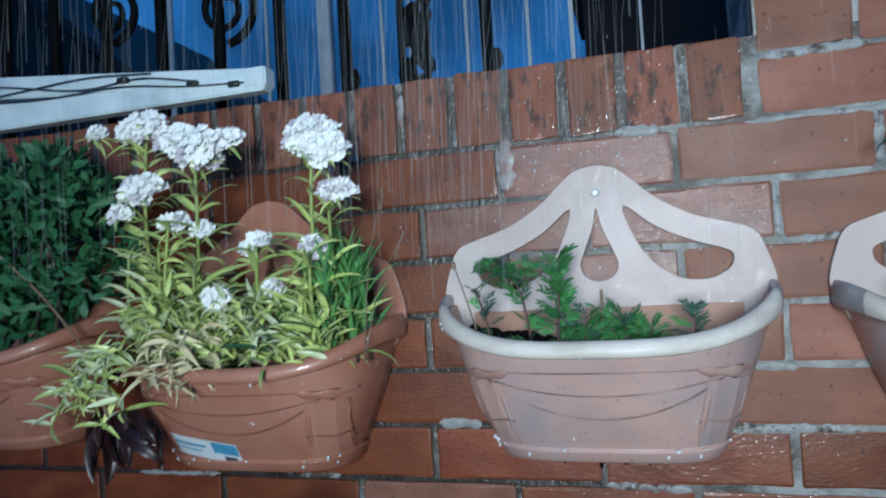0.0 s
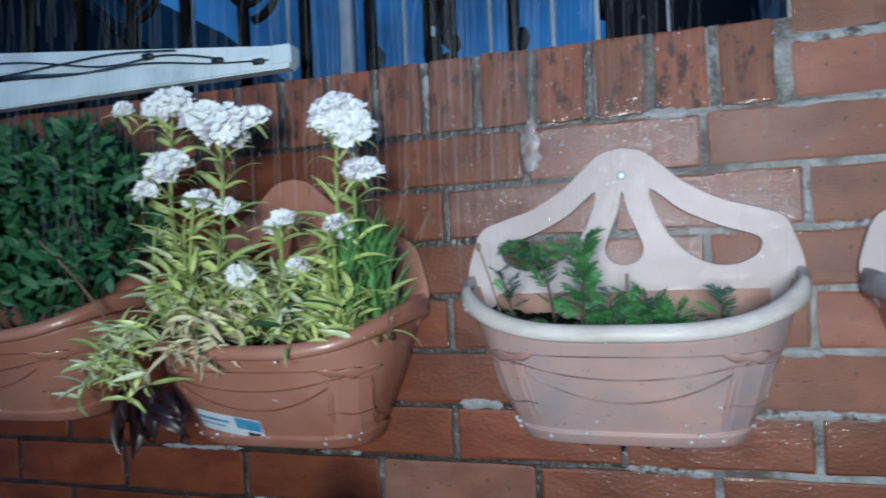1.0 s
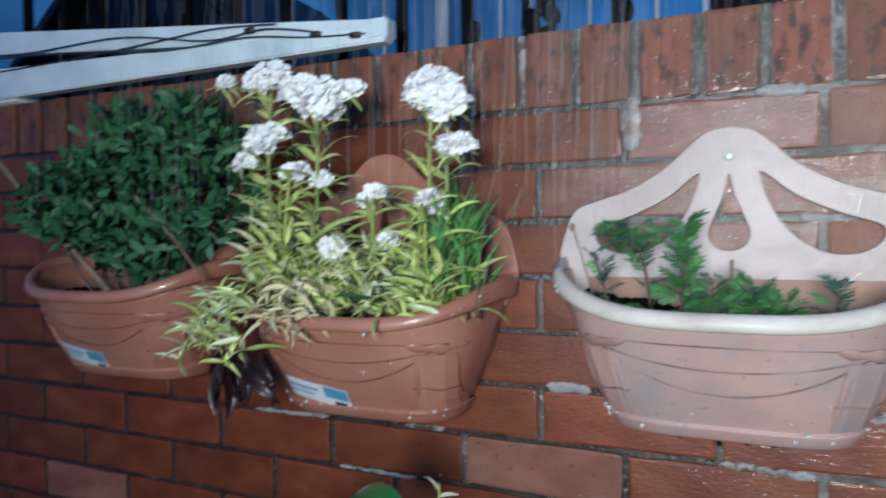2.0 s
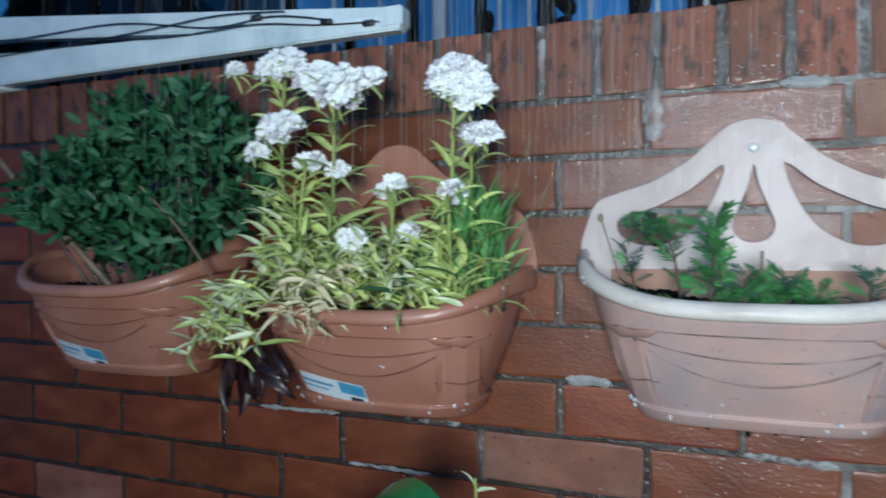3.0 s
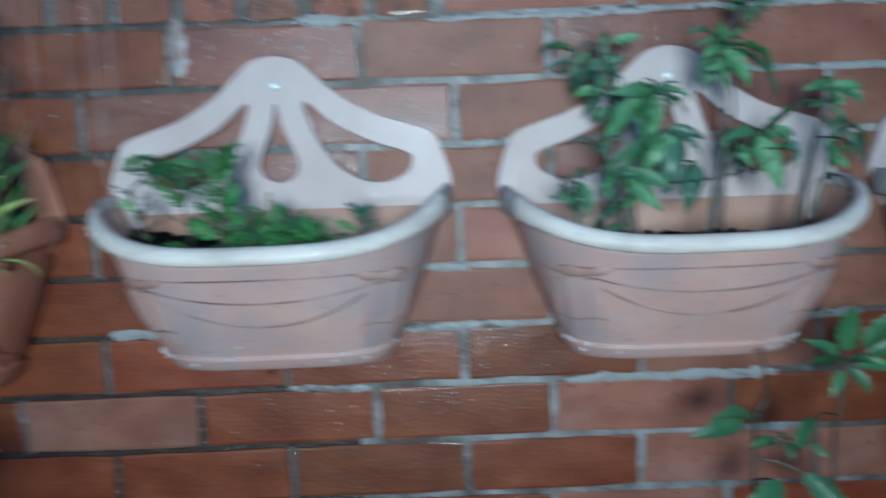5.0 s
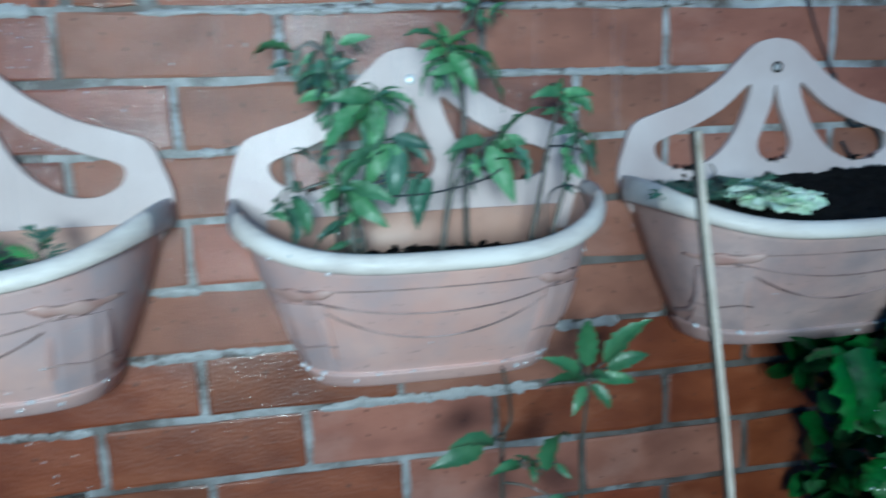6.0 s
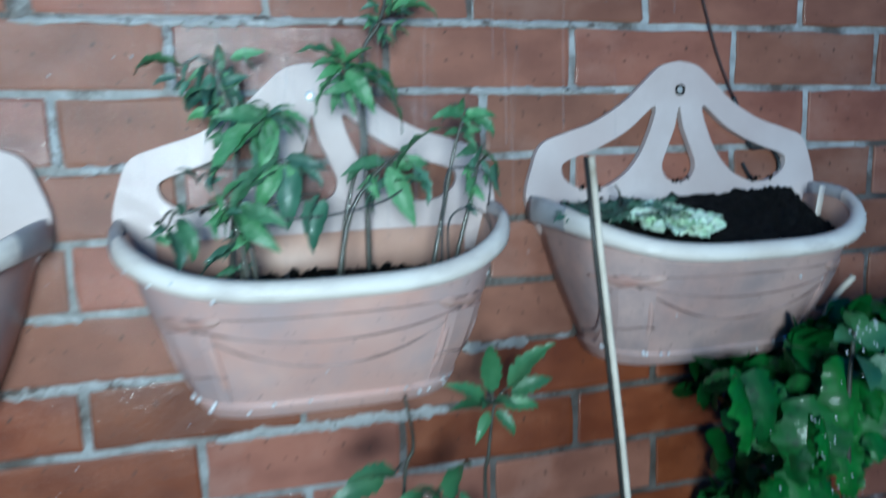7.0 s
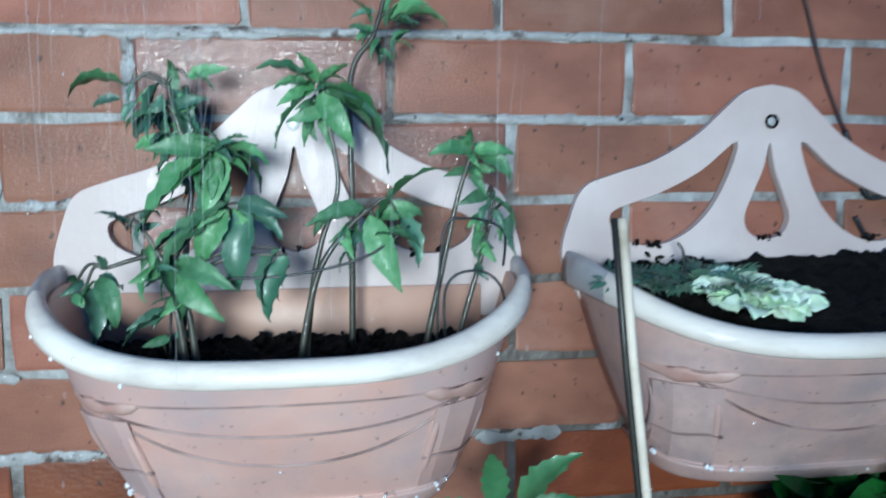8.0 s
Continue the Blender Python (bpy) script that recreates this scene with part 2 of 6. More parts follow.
LEAF_PALE = material("pale_variegated_leaf", (0.42, 0.49, 0.25), (0.66, 0.67, 0.46), 30, (0.4, 0.5), 0.1, 80, 0.2, 0.2, 0.25)
LEAF_DRY = material("dry_cream_leaf", (0.54, 0.46, 0.26), (0.72, 0.64, 0.42), 30, (0.5, 0.7), 0.1, 80, 0.1, 0.2, 0.2)
LEAF_GREEN = material("green_wet_leaf", (0.024, 0.088, 0.036), (0.054, 0.140, 0.060), 22, (0.4, 0.55), 0.3, 90, 0.12, 0.12, 0.3)
LEAF_BIG = material("glossy_emerald_leaf", (0.008, 0.100, 0.022), (0.018, 0.150, 0.036), 14, (0.25, 0.4), 0.2, 40, 1.0, 0.08, 0.1, third=(0.035, 0.20, 0.075), third_scale=22, third_at=(0.5, 0.75), film=(40, 0.2))
LEAF_GRASS = material("bright_green_blade", (0.075, 0.220, 0.060), (0.140, 0.340, 0.110), 30, (0.4, 0.55), 0.1, 80, 0.2, 0.2, 0.3)
LEAF_DARK = material("dark_wet_leaf", (0.016, 0.072, 0.030), (0.030, 0.120, 0.048), 9, (0.5, 0.7), 0.12, 80, 0.06, 0.2, 0.2)
LEAF_BUSH = material("deep_green_bush_leaf", (0.0055, 0.052, 0.007), (0.0115, 0.100, 0.014), 30, (0.45, 0.65), 0.35, 70, 0.14, 0.05, 0.30, third=(0.004, 0.026, 0.006), third_scale=55, third_at=(0.5, 0.7), spec=0.3, film=(90, 0.4))
LEAF_PEPPER = material("wet_pepper_leaf", (0.036, 0.120, 0.046), (0.088, 0.215, 0.098), 22, (0.45, 0.65), 0.5, 80, 0.14, 0.12, 0.40, third=(0.12, 0.22, 0.13), third_scale=40, third_at=(0.54, 0.72))
LEAF_SEED = material("fresh_seedling_leaf", (0.034, 0.150, 0.036), (0.080, 0.260, 0.078), 40, (0.4, 0.55), 0.15, 90, 0.2, 0.15, 0.35)
LEAF_DEEP = material("dark_bronze_leaf", (0.030, 0.082, 0.054), (0.066, 0.146, 0.096), 22, (0.4, 0.55), 0.3, 80, 0.2, 0.12, 0.3)
LEAF_PURPLE = material("wilted_purple_leaf", (0.012, 0.004, 0.005), (0.030, 0.009, 0.010), 22, (0.35, 0.5), 0.15, 80, 0.3, 0.2, 0.2)
LEAF_MINT = material("pale_mint_leaf", (0.50, 0.70, 0.48), (0.80, 0.88, 0.76), 45, (0.35, 0.5), 0.35, 90, 0.25, 0.15, 0.28)
STEM_LIME = material("lime_stem", (0.20, 0.26, 0.06), (0.30, 0.36, 0.10), 40, (0.4, 0.5), 0.0, vary=0.1)
STEM_DARK = material("brown_green_stem", (0.026, 0.026, 0.019), (0.070, 0.066, 0.050), 40, (0.4, 0.55), 0.3, 90, 0.4, 0.08, 0.2)
STEM_PURPLE = material("dark_red_stem", (0.045, 0.016, 0.016), (0.095, 0.040, 0.034), 40, (0.4, 0.55), 0.1, vary=0.2)
STEM_DRY = material("dry_stem", (0.14, 0.09, 0.06), (0.24, 0.16, 0.11), 40, (0.5, 0.6), 0.1)
PETAL = material("white_petal", (0.86, 0.86, 0.85), (0.94, 0.94, 0.92), 90, (0.5, 0.6), 0.1, 160)
PETAL_D = material("lilac_petal_eye", (0.46, 0.41, 0.47), (0.72, 0.68, 0.72), 70, (0.5, 0.6), 0.2, 120)
CANE = material("pale_bamboo", (0.48, 0.41, 0.34), (0.60, 0.52, 0.44), 40, (0.65, 0.85), 0.25, 60, 0.0, 0.2, third=(0.34, 0.28, 0.21), third_scale=16, third_at=(0.54, 0.7))
CANE_SHADE = material("shaded_cane_side", (0.010, 0.009, 0.008), (0.02, 0.018, 0.015), 40, (0.4, 0.5), 0.1)
CORD = material("dark_red_cord", (0.030, 0.012, 0.011), (0.055, 0.020, 0.018), 60, (0.5, 0.6), 0.1)
GROUND = material("wet_concrete_ground", (0.10, 0.09, 0.08), (0.16, 0.15, 0.14), 12, (0.3, 0.6), 0.3, 60, 0.3, 0.15)
HOUSE = material("dark_brown_render", (0.035, 0.016, 0.012), (0.055, 0.025, 0.018), 4, (0.6, 0.8), 0.2, 30)
ROOF = material("dark_roof_tile", (0.02, 0.018, 0.018), (0.035, 0.03, 0.03), 6, (0.5, 0.7), 0.3, 30)
DROP = bpy.data.materials.new("water_drop")
DROP.use_nodes = True
_p = DROP.node_tree.nodes["Principled BSDF"]
_p.inputs["Base Color"].default_value = (0.95, 0.97, 1, 1)
_p.inputs["Roughness"].default_value, _p.inputs["IOR"].default_value, _p.inputs["Transmission Weight"].default_value = 0.05, 1.33, 0.55
STREAK = bpy.data.materials.new("falling_water")
STREAK.use_nodes = True
_p = STREAK.node_tree.nodes["Principled BSDF"]
_p.inputs["Base Color"].default_value = (0.85, 0.90, 0.95, 1)
_p.inputs["Roughness"].default_value, _p.inputs["Alpha"].default_value = 0.4, 0.042


# ---- mesh helpers ----
def link(name, bm, mat, parent=None, label="", smooth=True):
    me = bpy.data.meshes.new(name)
    bm.normal_update()
    bm.to_mesh(me)
    bm.free()
    for m in (mat if isinstance(mat, (list, tuple)) else [mat]):
        me.materials.append(m)
    if smooth:
        me.polygons.foreach_set("use_smooth", [True] * len(me.polygons))
    ob = new(name, me)
    ob.parent = parent
    if label:
        ob["label"] = label
    return ob


def part(name, bm, mat, parent, label="", smooth=True):
    return link(name, bm, mat, parent, label, smooth)


def thing(name, at, label, category, group="", kind=""):
    e = new(name)
    e.location = at
    e.empty_display_size = 0.05
    return tagged(e, label, category, group, kind)


def spline(pts, n=8, closed=False):
    """Catmull-Rom through the points."""
    v = [Vector(p) for p in pts]
    out, k = [], len(v)
    for i in range(k if closed else k - 1):
        a = v[(i - 1) % k] if closed or i > 0 else v[i]
        b, c = v[i], v[(i + 1) % k]
        d = v[(i + 2) % k] if closed or i + 2 < k else v[(i + 1) % k]
        for j in range(n):
            t = j / n
            out.append(0.5 * ((2 * b) + (c - a) * t + (2 * a - 5 * b + 4 * c - d) * t * t + (3 * b - a - 3 * c + d) * t ** 3))
    if not closed:
        out.append(v[-1])
    return out


def tube(bm, pts, r0, r1=None, sides=7, mat_index=0):
    r1 = r0 if r1 is None else r1
    pts = [Vector(p) for p in pts]
    prev, n = None, len(pts)
    ref = Vector((0.3, 0.9, 0.2)).normalized()
    for i, p in enumerate(pts):
        d = (pts[min(i + 1, n - 1)] - pts[max(i - 1, 0)]).normalized()
        u = d.cross(ref)
        if u.length < 0.1:
            u = d.cross(Vector((1, 0, 0)))
        u.normalize()
        w = d.cross(u)
        r = r0 + (r1 - r0) * i / max(1, n - 1)
        ring = [bm.verts.new(p + (u * math.cos(a) + w * math.sin(a)) * r) for a in (2 * math.pi * k / sides for k in range(sides))]
        if prev:
            for k in range(sides):
                f = bm.faces.new((prev[k], prev[(k + 1) % sides], ring[(k + 1) % sides], ring[k]))
                f.material_index = mat_index
        else:
            bm.faces.new(ring[::-1]).material_index = mat_index
        prev = ring
    bm.faces.new(prev).material_index = mat_index


def box(bm, lo, hi, bevel=0.0, seg=2):
    x0, y0, z0 = lo
    x1, y1, z1 = hi
    m = Matrix.Translation(((x0 + x1) / 2, (y0 + y1) / 2, (z0 + z1) / 2)) @ Matrix.Diagonal((x1 - x0, y1 - y0, z1 - z0, 1))
    r = bmesh.ops.create_cube(bm, size=1, matrix=m)
    if bevel:
        edges = list({e for v in r["verts"] for e in v.link_edges})
        bmesh.ops.bevel(bm, geom=edges, offset=bevel, segments=seg, affect="EDGES", profile=0.5)


def filled_loops(loops):
    """A flat bmesh in the plane of x and z, bounded by the first loop and cut by the others."""
    bm = bmesh.new()
    edges = []
    for loop in loops:
        vs = [bm.verts.new((p[0], 0, p[1])) for p in loop]
        edges += [bm.edges.new((vs[i], vs[(i + 1) % len(vs)])) for i in range(len(vs))]
    bmesh.ops.triangle_fill(bm, use_beauty=True, edges=edges)
    return bm


# ---- wall ----
HALF, COURSE, TOP, PIER = 0.1125, 0.075, 0.105, -0.012
X0, X1, Z_GROUND, Z_PIER = -2.025, 1.575, -1.30, 0.75

wall = thing("wall_brick", (0, 0, Z_GROUND), "wet red brick garden wall with pale mortar and a taller pier", "brick wall", kind="structure")


def slab(name, lo, hi, mat, parent):
    bm = bmesh.new()
    box(bm, (lo[0], lo[1], lo[2] - Z_GROUND), (hi[0], hi[1], hi[2] - Z_GROUND))
    return part(name, bm, mat, parent, smooth=False)


def joint_sheet(name, x0, x1, z0, z1, mat, recess=0.0012):
    """Mortar face with a slightly uneven surface, a little behind the bricks, and the wall's core behind it."""
    bm = bmesh.new()
    nx, nz = int((x1 - x0) / 0.012), int((z1 - z0) / 0.012)
    g = []
    for j in range(nz + 1):
        row = []
        for i in range(nx + 1):
            x, z = x0 + (x1 - x0) * i / nx, z0 + (z1 - z0) * j / nz
            dy = recess + 0.0013 * noise.noise((x * 22, 3.1, z * 22)) + 0.0012 * noise.noise((x * 70, 9.1, z * 70))
            row.append(bm.verts.new((x, dy, z - Z_GROUND)))
        g.append(row)
    for j in range(nz):
        for i in range(nx):
            bm.faces.new((g[j][i], g[j][i + 1], g[j + 1][i + 1], g[j + 1][i]))
    return part(name, bm, mat, wall)


SPLIT = -0.135
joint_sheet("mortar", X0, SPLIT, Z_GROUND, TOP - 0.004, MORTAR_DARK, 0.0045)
joint_sheet("mortar", SPLIT, 0.44, Z_GROUND, TOP - 0.004, MORTAR_WET)
joint_sheet("mortar", 0.44, X1, -0.20, TOP - 0.004, MORTAR)
joint_sheet("mortar", 0.44, X1, Z_GROUND, -0.20, MORTAR_MIX)
joint_sheet("mortar", PIER, X1, TOP - 0.004, Z_PIER, MORTAR)
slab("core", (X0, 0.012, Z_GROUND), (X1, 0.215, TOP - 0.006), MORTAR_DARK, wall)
slab("core", (PIER, 0.012, TOP - 0.006), (X1, 0.215, Z_PIER), MORTAR, wall)


def brick_mesh(w, h, d=0.012, seed=0, rough=0.0022, front=-0.0015):
    """A worn brick whose face stands in the wall's plane; w and h are its width and height."""
    rnd = random.Random(seed)
    bm = bmesh.new()
    nx, nz = max(2, int(w / 0.045)), 2
    c = 0.0032
    grid = []
    xs = [-w / 2, -w / 2 + c] + [-w / 2 + c + (w - 2 * c) * i / nx for i in range(1, nx)] + [w / 2 - c, w / 2]
    zs = [-h / 2, -h / 2 + c, 0, h / 2 - c, h / 2]
    for j, z in enumerate(zs):
        row = []
        for i, x in enumerate(xs):
            edge = i in (0, len(xs) - 1) or j in (0, len(zs) - 1)
            corner = i in (0, len(xs) - 1) and j in (0, len(zs) - 1)
            y = front + (0.0005 + 0.0006 * rnd.random() if edge else 0.0012 * (rnd.random() - 0.5))
            jx = (rnd.random() - 0.5) * rough * (1.6 if edge else 0.5)
            jz = (rnd.random() - 0.5) * rough * (1.6 if edge else 0.5)
            k = 0.985 if corner else 1.0
            row.append(bm.verts.new((x * k + jx, y, z * k + jz)))
        grid.append(row)
    for j in range(len(zs) - 1):
        for i in range(len(xs) - 1):
            bm.faces.new((grid[j][i], grid[j][i + 1], grid[j + 1][i + 1], grid[j + 1][i]))
    rim = grid[0] + [r[-1] for r in grid[1:]] + grid[-1][-2::-1] + [r[0] for r in grid[-2:0:-1]]
    back = [bm.verts.new((v.co.x, d, v.co.z)) for v in rim]
    for i in range(len(rim)):
        bm.faces.new((rim[(i + 1) % len(rim)], rim[i], back[i], back[(i + 1) % len(rim)]))
    return bm


def brick_data(name, w, h, mat, seed, **kw):
    me = bpy.data.meshes.new(name)
    bm = brick_mesh(w, h, seed=seed, **kw)
    bm.normal_update()
    bm.to_mesh(me)
    bm.free()
    me.materials.append(mat)
    return me


# ---- wall baskets ----
def back_height(c):
    """Height of the rim along its sweep; c is 0 at the front and 1 at the two ears."""
    return -0.181 + 0.046 * c ** 2.6


def plan(phi, a, d, n=2.7):
    c, s = math.cos(phi), math.sin(phi)
    return a * math.copysign(abs(c) ** (2 / n), c), -d * abs(s) ** (2 / n)


BASE_Z = -0.319


def bowl_point(phi, s, grow=0.0):
    """A point of the outer face: phi sweeps from ear to ear, s runs from the rim (0) to the base (1). Heights count from the screw."""
    a = 0.195 - 0.070 * s - 0.010 * math.sin(s * math.pi) * -0.6 + grow
    d = 0.160 - 0.073 * s - 0.008 * math.sin(s * math.pi) * -0.6 + grow
    x, y = plan(phi, a, d, 2.7 + 1.3 * s)
    top = back_height(abs(math.cos(phi)))
    return Vector((x, y - 0.006, top + (BASE_Z - top) * s))


def on_bowl(x, z, grow):
    """The point of the outer face over x at height z."""
    lo, hi = 0.0, math.pi
    s = 0.5
    for _ in range(3):
        lo, hi = 0.02, math.pi - 0.02
        for _ in range(26):
            mid = (lo + hi) / 2
            if bowl_point(mid, s, grow).x > x:
                lo = mid
            else:
                hi = mid
        phi = (lo + hi) / 2
        top = back_height(abs(math.cos(phi)))
        s = min(1, max(0, (z - top) / (BASE_Z - top)))
    return bowl_point(phi, s, grow)


def basket(x, z, white, label, group, ring_head=False, arch=0.0, dull=False):
    """arch: how much higher than usual the back plate rises over the screw; dull: a bowl greyed with dirt."""
    wash = CHALK if white else TERRA
    body_m, rim_m = (PINK_DULL if dull else PINK, RIM_W) if white else (TERRA, TERRA)
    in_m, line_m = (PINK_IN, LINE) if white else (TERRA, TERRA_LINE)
    pot = thing("wall_basket", (x, 0, z + BASE_Z), label, "planter", group)
    up = -BASE_Z

    # back plate with three openings
    half = [(0, 0.035), (0.026, 0.029), (0.049, 0.010), (0.075, -0.013), (0.115, -0.036), (0.155, -0.049), (0.184, -0.061), (0.197, -0.088), (0.205, -0.122), (0.196, -0.150), (0.180, -0.176)]
    half = [(px, pz + arch * max(0.0, min(1.0, (pz + 0.12) / 0.10))) for px, pz in half]
    right = spline([(p[0], p[1], 0) for p in half], 5)
    outline = [(p.x, p.y + up) for p in right] + [(-p.x, p.y + up) for p in reversed(right[1:])]
    hole = [(0.033, -0.019), (0.070, -0.047), (0.112, -0.068), (0.150, -0.081), (0.159, -0.090), (0.153, -0.105), (0.130, -0.116), (0.100, -0.114), (0.070, -0.096), (0.047, -0.064)]
    hr = spline([(p[0], p[1], 0) for p in hole], 4, True)
    tear = [(0, -0.020), (0.006, -0.045), (0.017, -0.072), (0.0235, -0.092), (0.017, -0.107), (0, -0.113), (-0.017, -0.107), (-0.0235, -0.092), (-0.017, -0.072), (-0.006, -0.045)]
    tr = spline([(p[0], p[1], 0) for p in tear], 4, True)
    bm = filled_loops([outline, [(p.x, p.y + up) for p in hr], [(-p.x, p.y + up) for p in hr], [(p.x, p.y + up) for p in tr]])
    ret = bmesh.ops.extrude_face_region(bm, geom=bm.faces[:])
    for v in ret["geom"]:
        if isinstance(v, bmesh.types.BMVert):
            v.co.y = -0.013
    for v in bm.verts:
        if v.co.y > -0.01:
            v.co.y = -0.003
    bmesh.ops.recalc_face_normals(bm, faces=bm.faces[:])
    plate = part("back_plate", bm, wash, pot, "openwork back plate with three openings", smooth=False)
    bev = plate.modifiers.new("soft_edge", "BEVEL")
    bev.width, bev.segments, bev.limit_method, bev.angle_limit = 0.0028, 3, "ANGLE", radians(50)

    # bowl, open at the top
    bm = bmesh.new()
    n = 44
    phis = [math.pi * i / n for i in range(n + 1)]

    def ring(s, grow):
        pts = [bowl_point(p, s, grow) + Vector((0, 0, up)) for p in phis]
        out = [bm.verts.new(p) for p in pts]
        for k in range(1, 8):
            q = pts[-1].lerp(pts[0], k / 8)
            q.y = -0.005 - (0.004 if grow < 0 else 0)
            out.append(bm.verts.new(q))
        return out

    rings = [ring(s, 0) for s in (0.0, 0.10, 0.11, 0.25, 0.4, 0.55, 0.7, 0.80, 0.862, 0.872)]
    rings += [ring(s, g) for s, g in ((0.874, 0.0030), (0.882, 0.0044), (0.90, 0.0046), (0.975, 0.0036), (0.992, 0.0025), (1.0, -0.001))]
    k = len(rings[0])
    for a, b in zip(rings, rings[1:]):
        for i in range(k):
            bm.faces.new((a[i], b[i], b[(i + 1) % k], a[(i + 1) % k]))
    bm.faces.new(rings[-1])
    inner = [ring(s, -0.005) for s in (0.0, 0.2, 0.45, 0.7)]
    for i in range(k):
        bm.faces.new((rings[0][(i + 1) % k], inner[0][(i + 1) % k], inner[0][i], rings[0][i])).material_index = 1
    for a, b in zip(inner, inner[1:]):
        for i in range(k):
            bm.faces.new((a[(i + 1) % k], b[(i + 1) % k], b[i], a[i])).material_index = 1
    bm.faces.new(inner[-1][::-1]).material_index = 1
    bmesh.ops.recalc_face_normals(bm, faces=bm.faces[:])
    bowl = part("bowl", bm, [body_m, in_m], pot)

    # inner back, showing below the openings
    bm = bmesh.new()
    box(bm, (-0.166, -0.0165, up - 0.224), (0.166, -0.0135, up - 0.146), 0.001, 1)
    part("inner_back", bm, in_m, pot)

    # rolled rim, with scuffed ears
    bm = bmesh.new()
    prev = None
    m = 64
    for i in range(m + 1):
        phi = math.pi * (0.004 + 0.992 * i / m)
        p = bowl_point(phi, 0.0, 0.004) + Vector((0, 0, up + 0.002))
        q = bowl_point(phi, 0.0, 0.014) - bowl_point(phi, 0.0, 0.0)
        q.z = 0
        q.normalize()
        loop = []
        for u, w in ((-0.009, -0.004), (-0.009, 0.006), (-0.004, 0.0105), (0.003, 0.0108), (0.009, 0.006), (0.0115, -0.003), (0.0095, -0.010), (0.005, -0.0125), (-0.002, -0.0115)):
            end = abs(math.cos(phi)) ** 6
            loop.append(bm.verts.new(p + q * u * 0.88 * (1 - 0.4 * end) + Vector((0, 0, w * (0.80 + (0.75 * end if w < 0 else 0.35 * end))))))
        if prev:
            for j in range(len(loop)):
                f = bm.faces.new((prev[j], prev[(j + 1) % len(loop)], loop[(j + 1) % len(loop)], loop[j]))
                f.material_index = 1 if i < 8 or i > m - 8 else 0
        else:
            bm.faces.new(loop[::-1])
        prev = loop
    bm.faces.new(prev)
    bmesh.ops.recalc_face_normals(bm, faces=bm.faces[:])
    part("rim", bm, [rim_m, EAR if white else TERRA], pot, "rolled rim, bleached white" if white else "rolled rim")

    # draped swags between knots, over two pilasters
    def drape(z_end, z_mid, half_w, r, name="swag"):
        bm2 = bmesh.new()
        pts = []
        for i in range(33):
            u = -1 + i / 16
            zz = z_mid + (z_end - z_mid) * abs(u) ** 2
            pts.append(on_bowl(half_w * u, zz, 0.0004) + Vector((0, 0, up)))
        tube(bm2, pts, r, r, 6)
        part(name, bm2, line_m, bowl)

    drape(-0.213, -0.234, 0.132, 0.0011)
    drape(-0.215, -0.262, 0.128, 0.0012)
    drape(-0.205, -0.207, 0.148, 0.0009, "moulding")
    for sx in (-1, 1):
        bm = bmesh.new()
        g = []
        for r in range(9):
            v = (r - 1) / 6
            row = []
            for q in range(7):
                u = min(1, max(0, (q - 1) / 4))
                vv = min(1, max(0, v))
                edge = q in (0, 6) or r in (0, 8)
                xx = (0.110 - 0.012 * vv) + (0.045 - 0.006 * vv) * u
                groove = 0.0012 if q == 3 else 0.0
                row.append(bm.verts.new(on_bowl(sx * xx, -0.219 - 0.078 * vv, -0.002 if edge else 0.0028 - groove) + Vector((0, 0, up))))
            g.append(row)
        for r in range(8):
            for q in range(6):
                bm.faces.new((g[r][q], g[r][q + 1], g[r + 1][q + 1], g[r + 1][q]))
        bmesh.ops.recalc_face_normals(bm, faces=bm.faces[:])
        part("pilaster", bm, body_m, bowl, smooth=False)
        for xr in (0.1125, 0.1515):
            bm = bmesh.new()
            rib = [on_bowl(sx * (xr - 0.013 * k / 10), -0.221 - 0.070 * k / 10, 0.0002 - 0.0055 * abs(k / 5 - 1) ** 4) + Vector((0, 0, up)) for k in range(11)]
            tube(bm, rib, 0.0042, 0.0036, 8)
            part("rib", bm, body_m, bowl)
        bm = bmesh.new()
        tube(bm, [on_bowl(sx * (0.100 + 0.048 * k / 8), -0.2665 + 0.002 * math.sin(k * 0.9), 0.0034) + Vector((0, 0, up)) for k in range(9)], 0.0011, 0.0009, 6)
        part("moulding", bm, line_m, bowl)
        bm = bmesh.new()
        bmesh.ops.create_uvsphere(bm, u_segments=20, v_segments=10, radius=1.0)
        for v in bm.verts:
            a = v.co.copy()
            swell = 1 + 0.35 * math.sin(a.x * 7.0) + 0.4 * noise.noise((a.x * 3, a.z * 3, sx))
            q = on_bowl(sx * (0.132 + 0.033 * a.x), -0.211 + 0.005 * a.x * a.x + 0.0056 * a.z * swell, 0.0) + Vector((0, 0, up))
            v.co = q + Vector((0, a.y * 0.0030 * swell, 0))
        bmesh.ops.recalc_face_normals(bm, faces=bm.faces[:])
        part("knot", bm, KNOT if white else TERRA, bowl)

    # screw
    bm = bmesh.new()
    bmesh.ops.create_uvsphere(bm, u_segments=14, v_segments=8, radius=0.0046 if ring_head else 0.0062, matrix=Matrix.Translation((0, -0.013, up)) @ Matrix.Diagonal((1, 0.5, 1, 1)))
    tube(bm, [(0, -0.012, up), (0, 0.0, up)], 0.003, 0.003, 8)
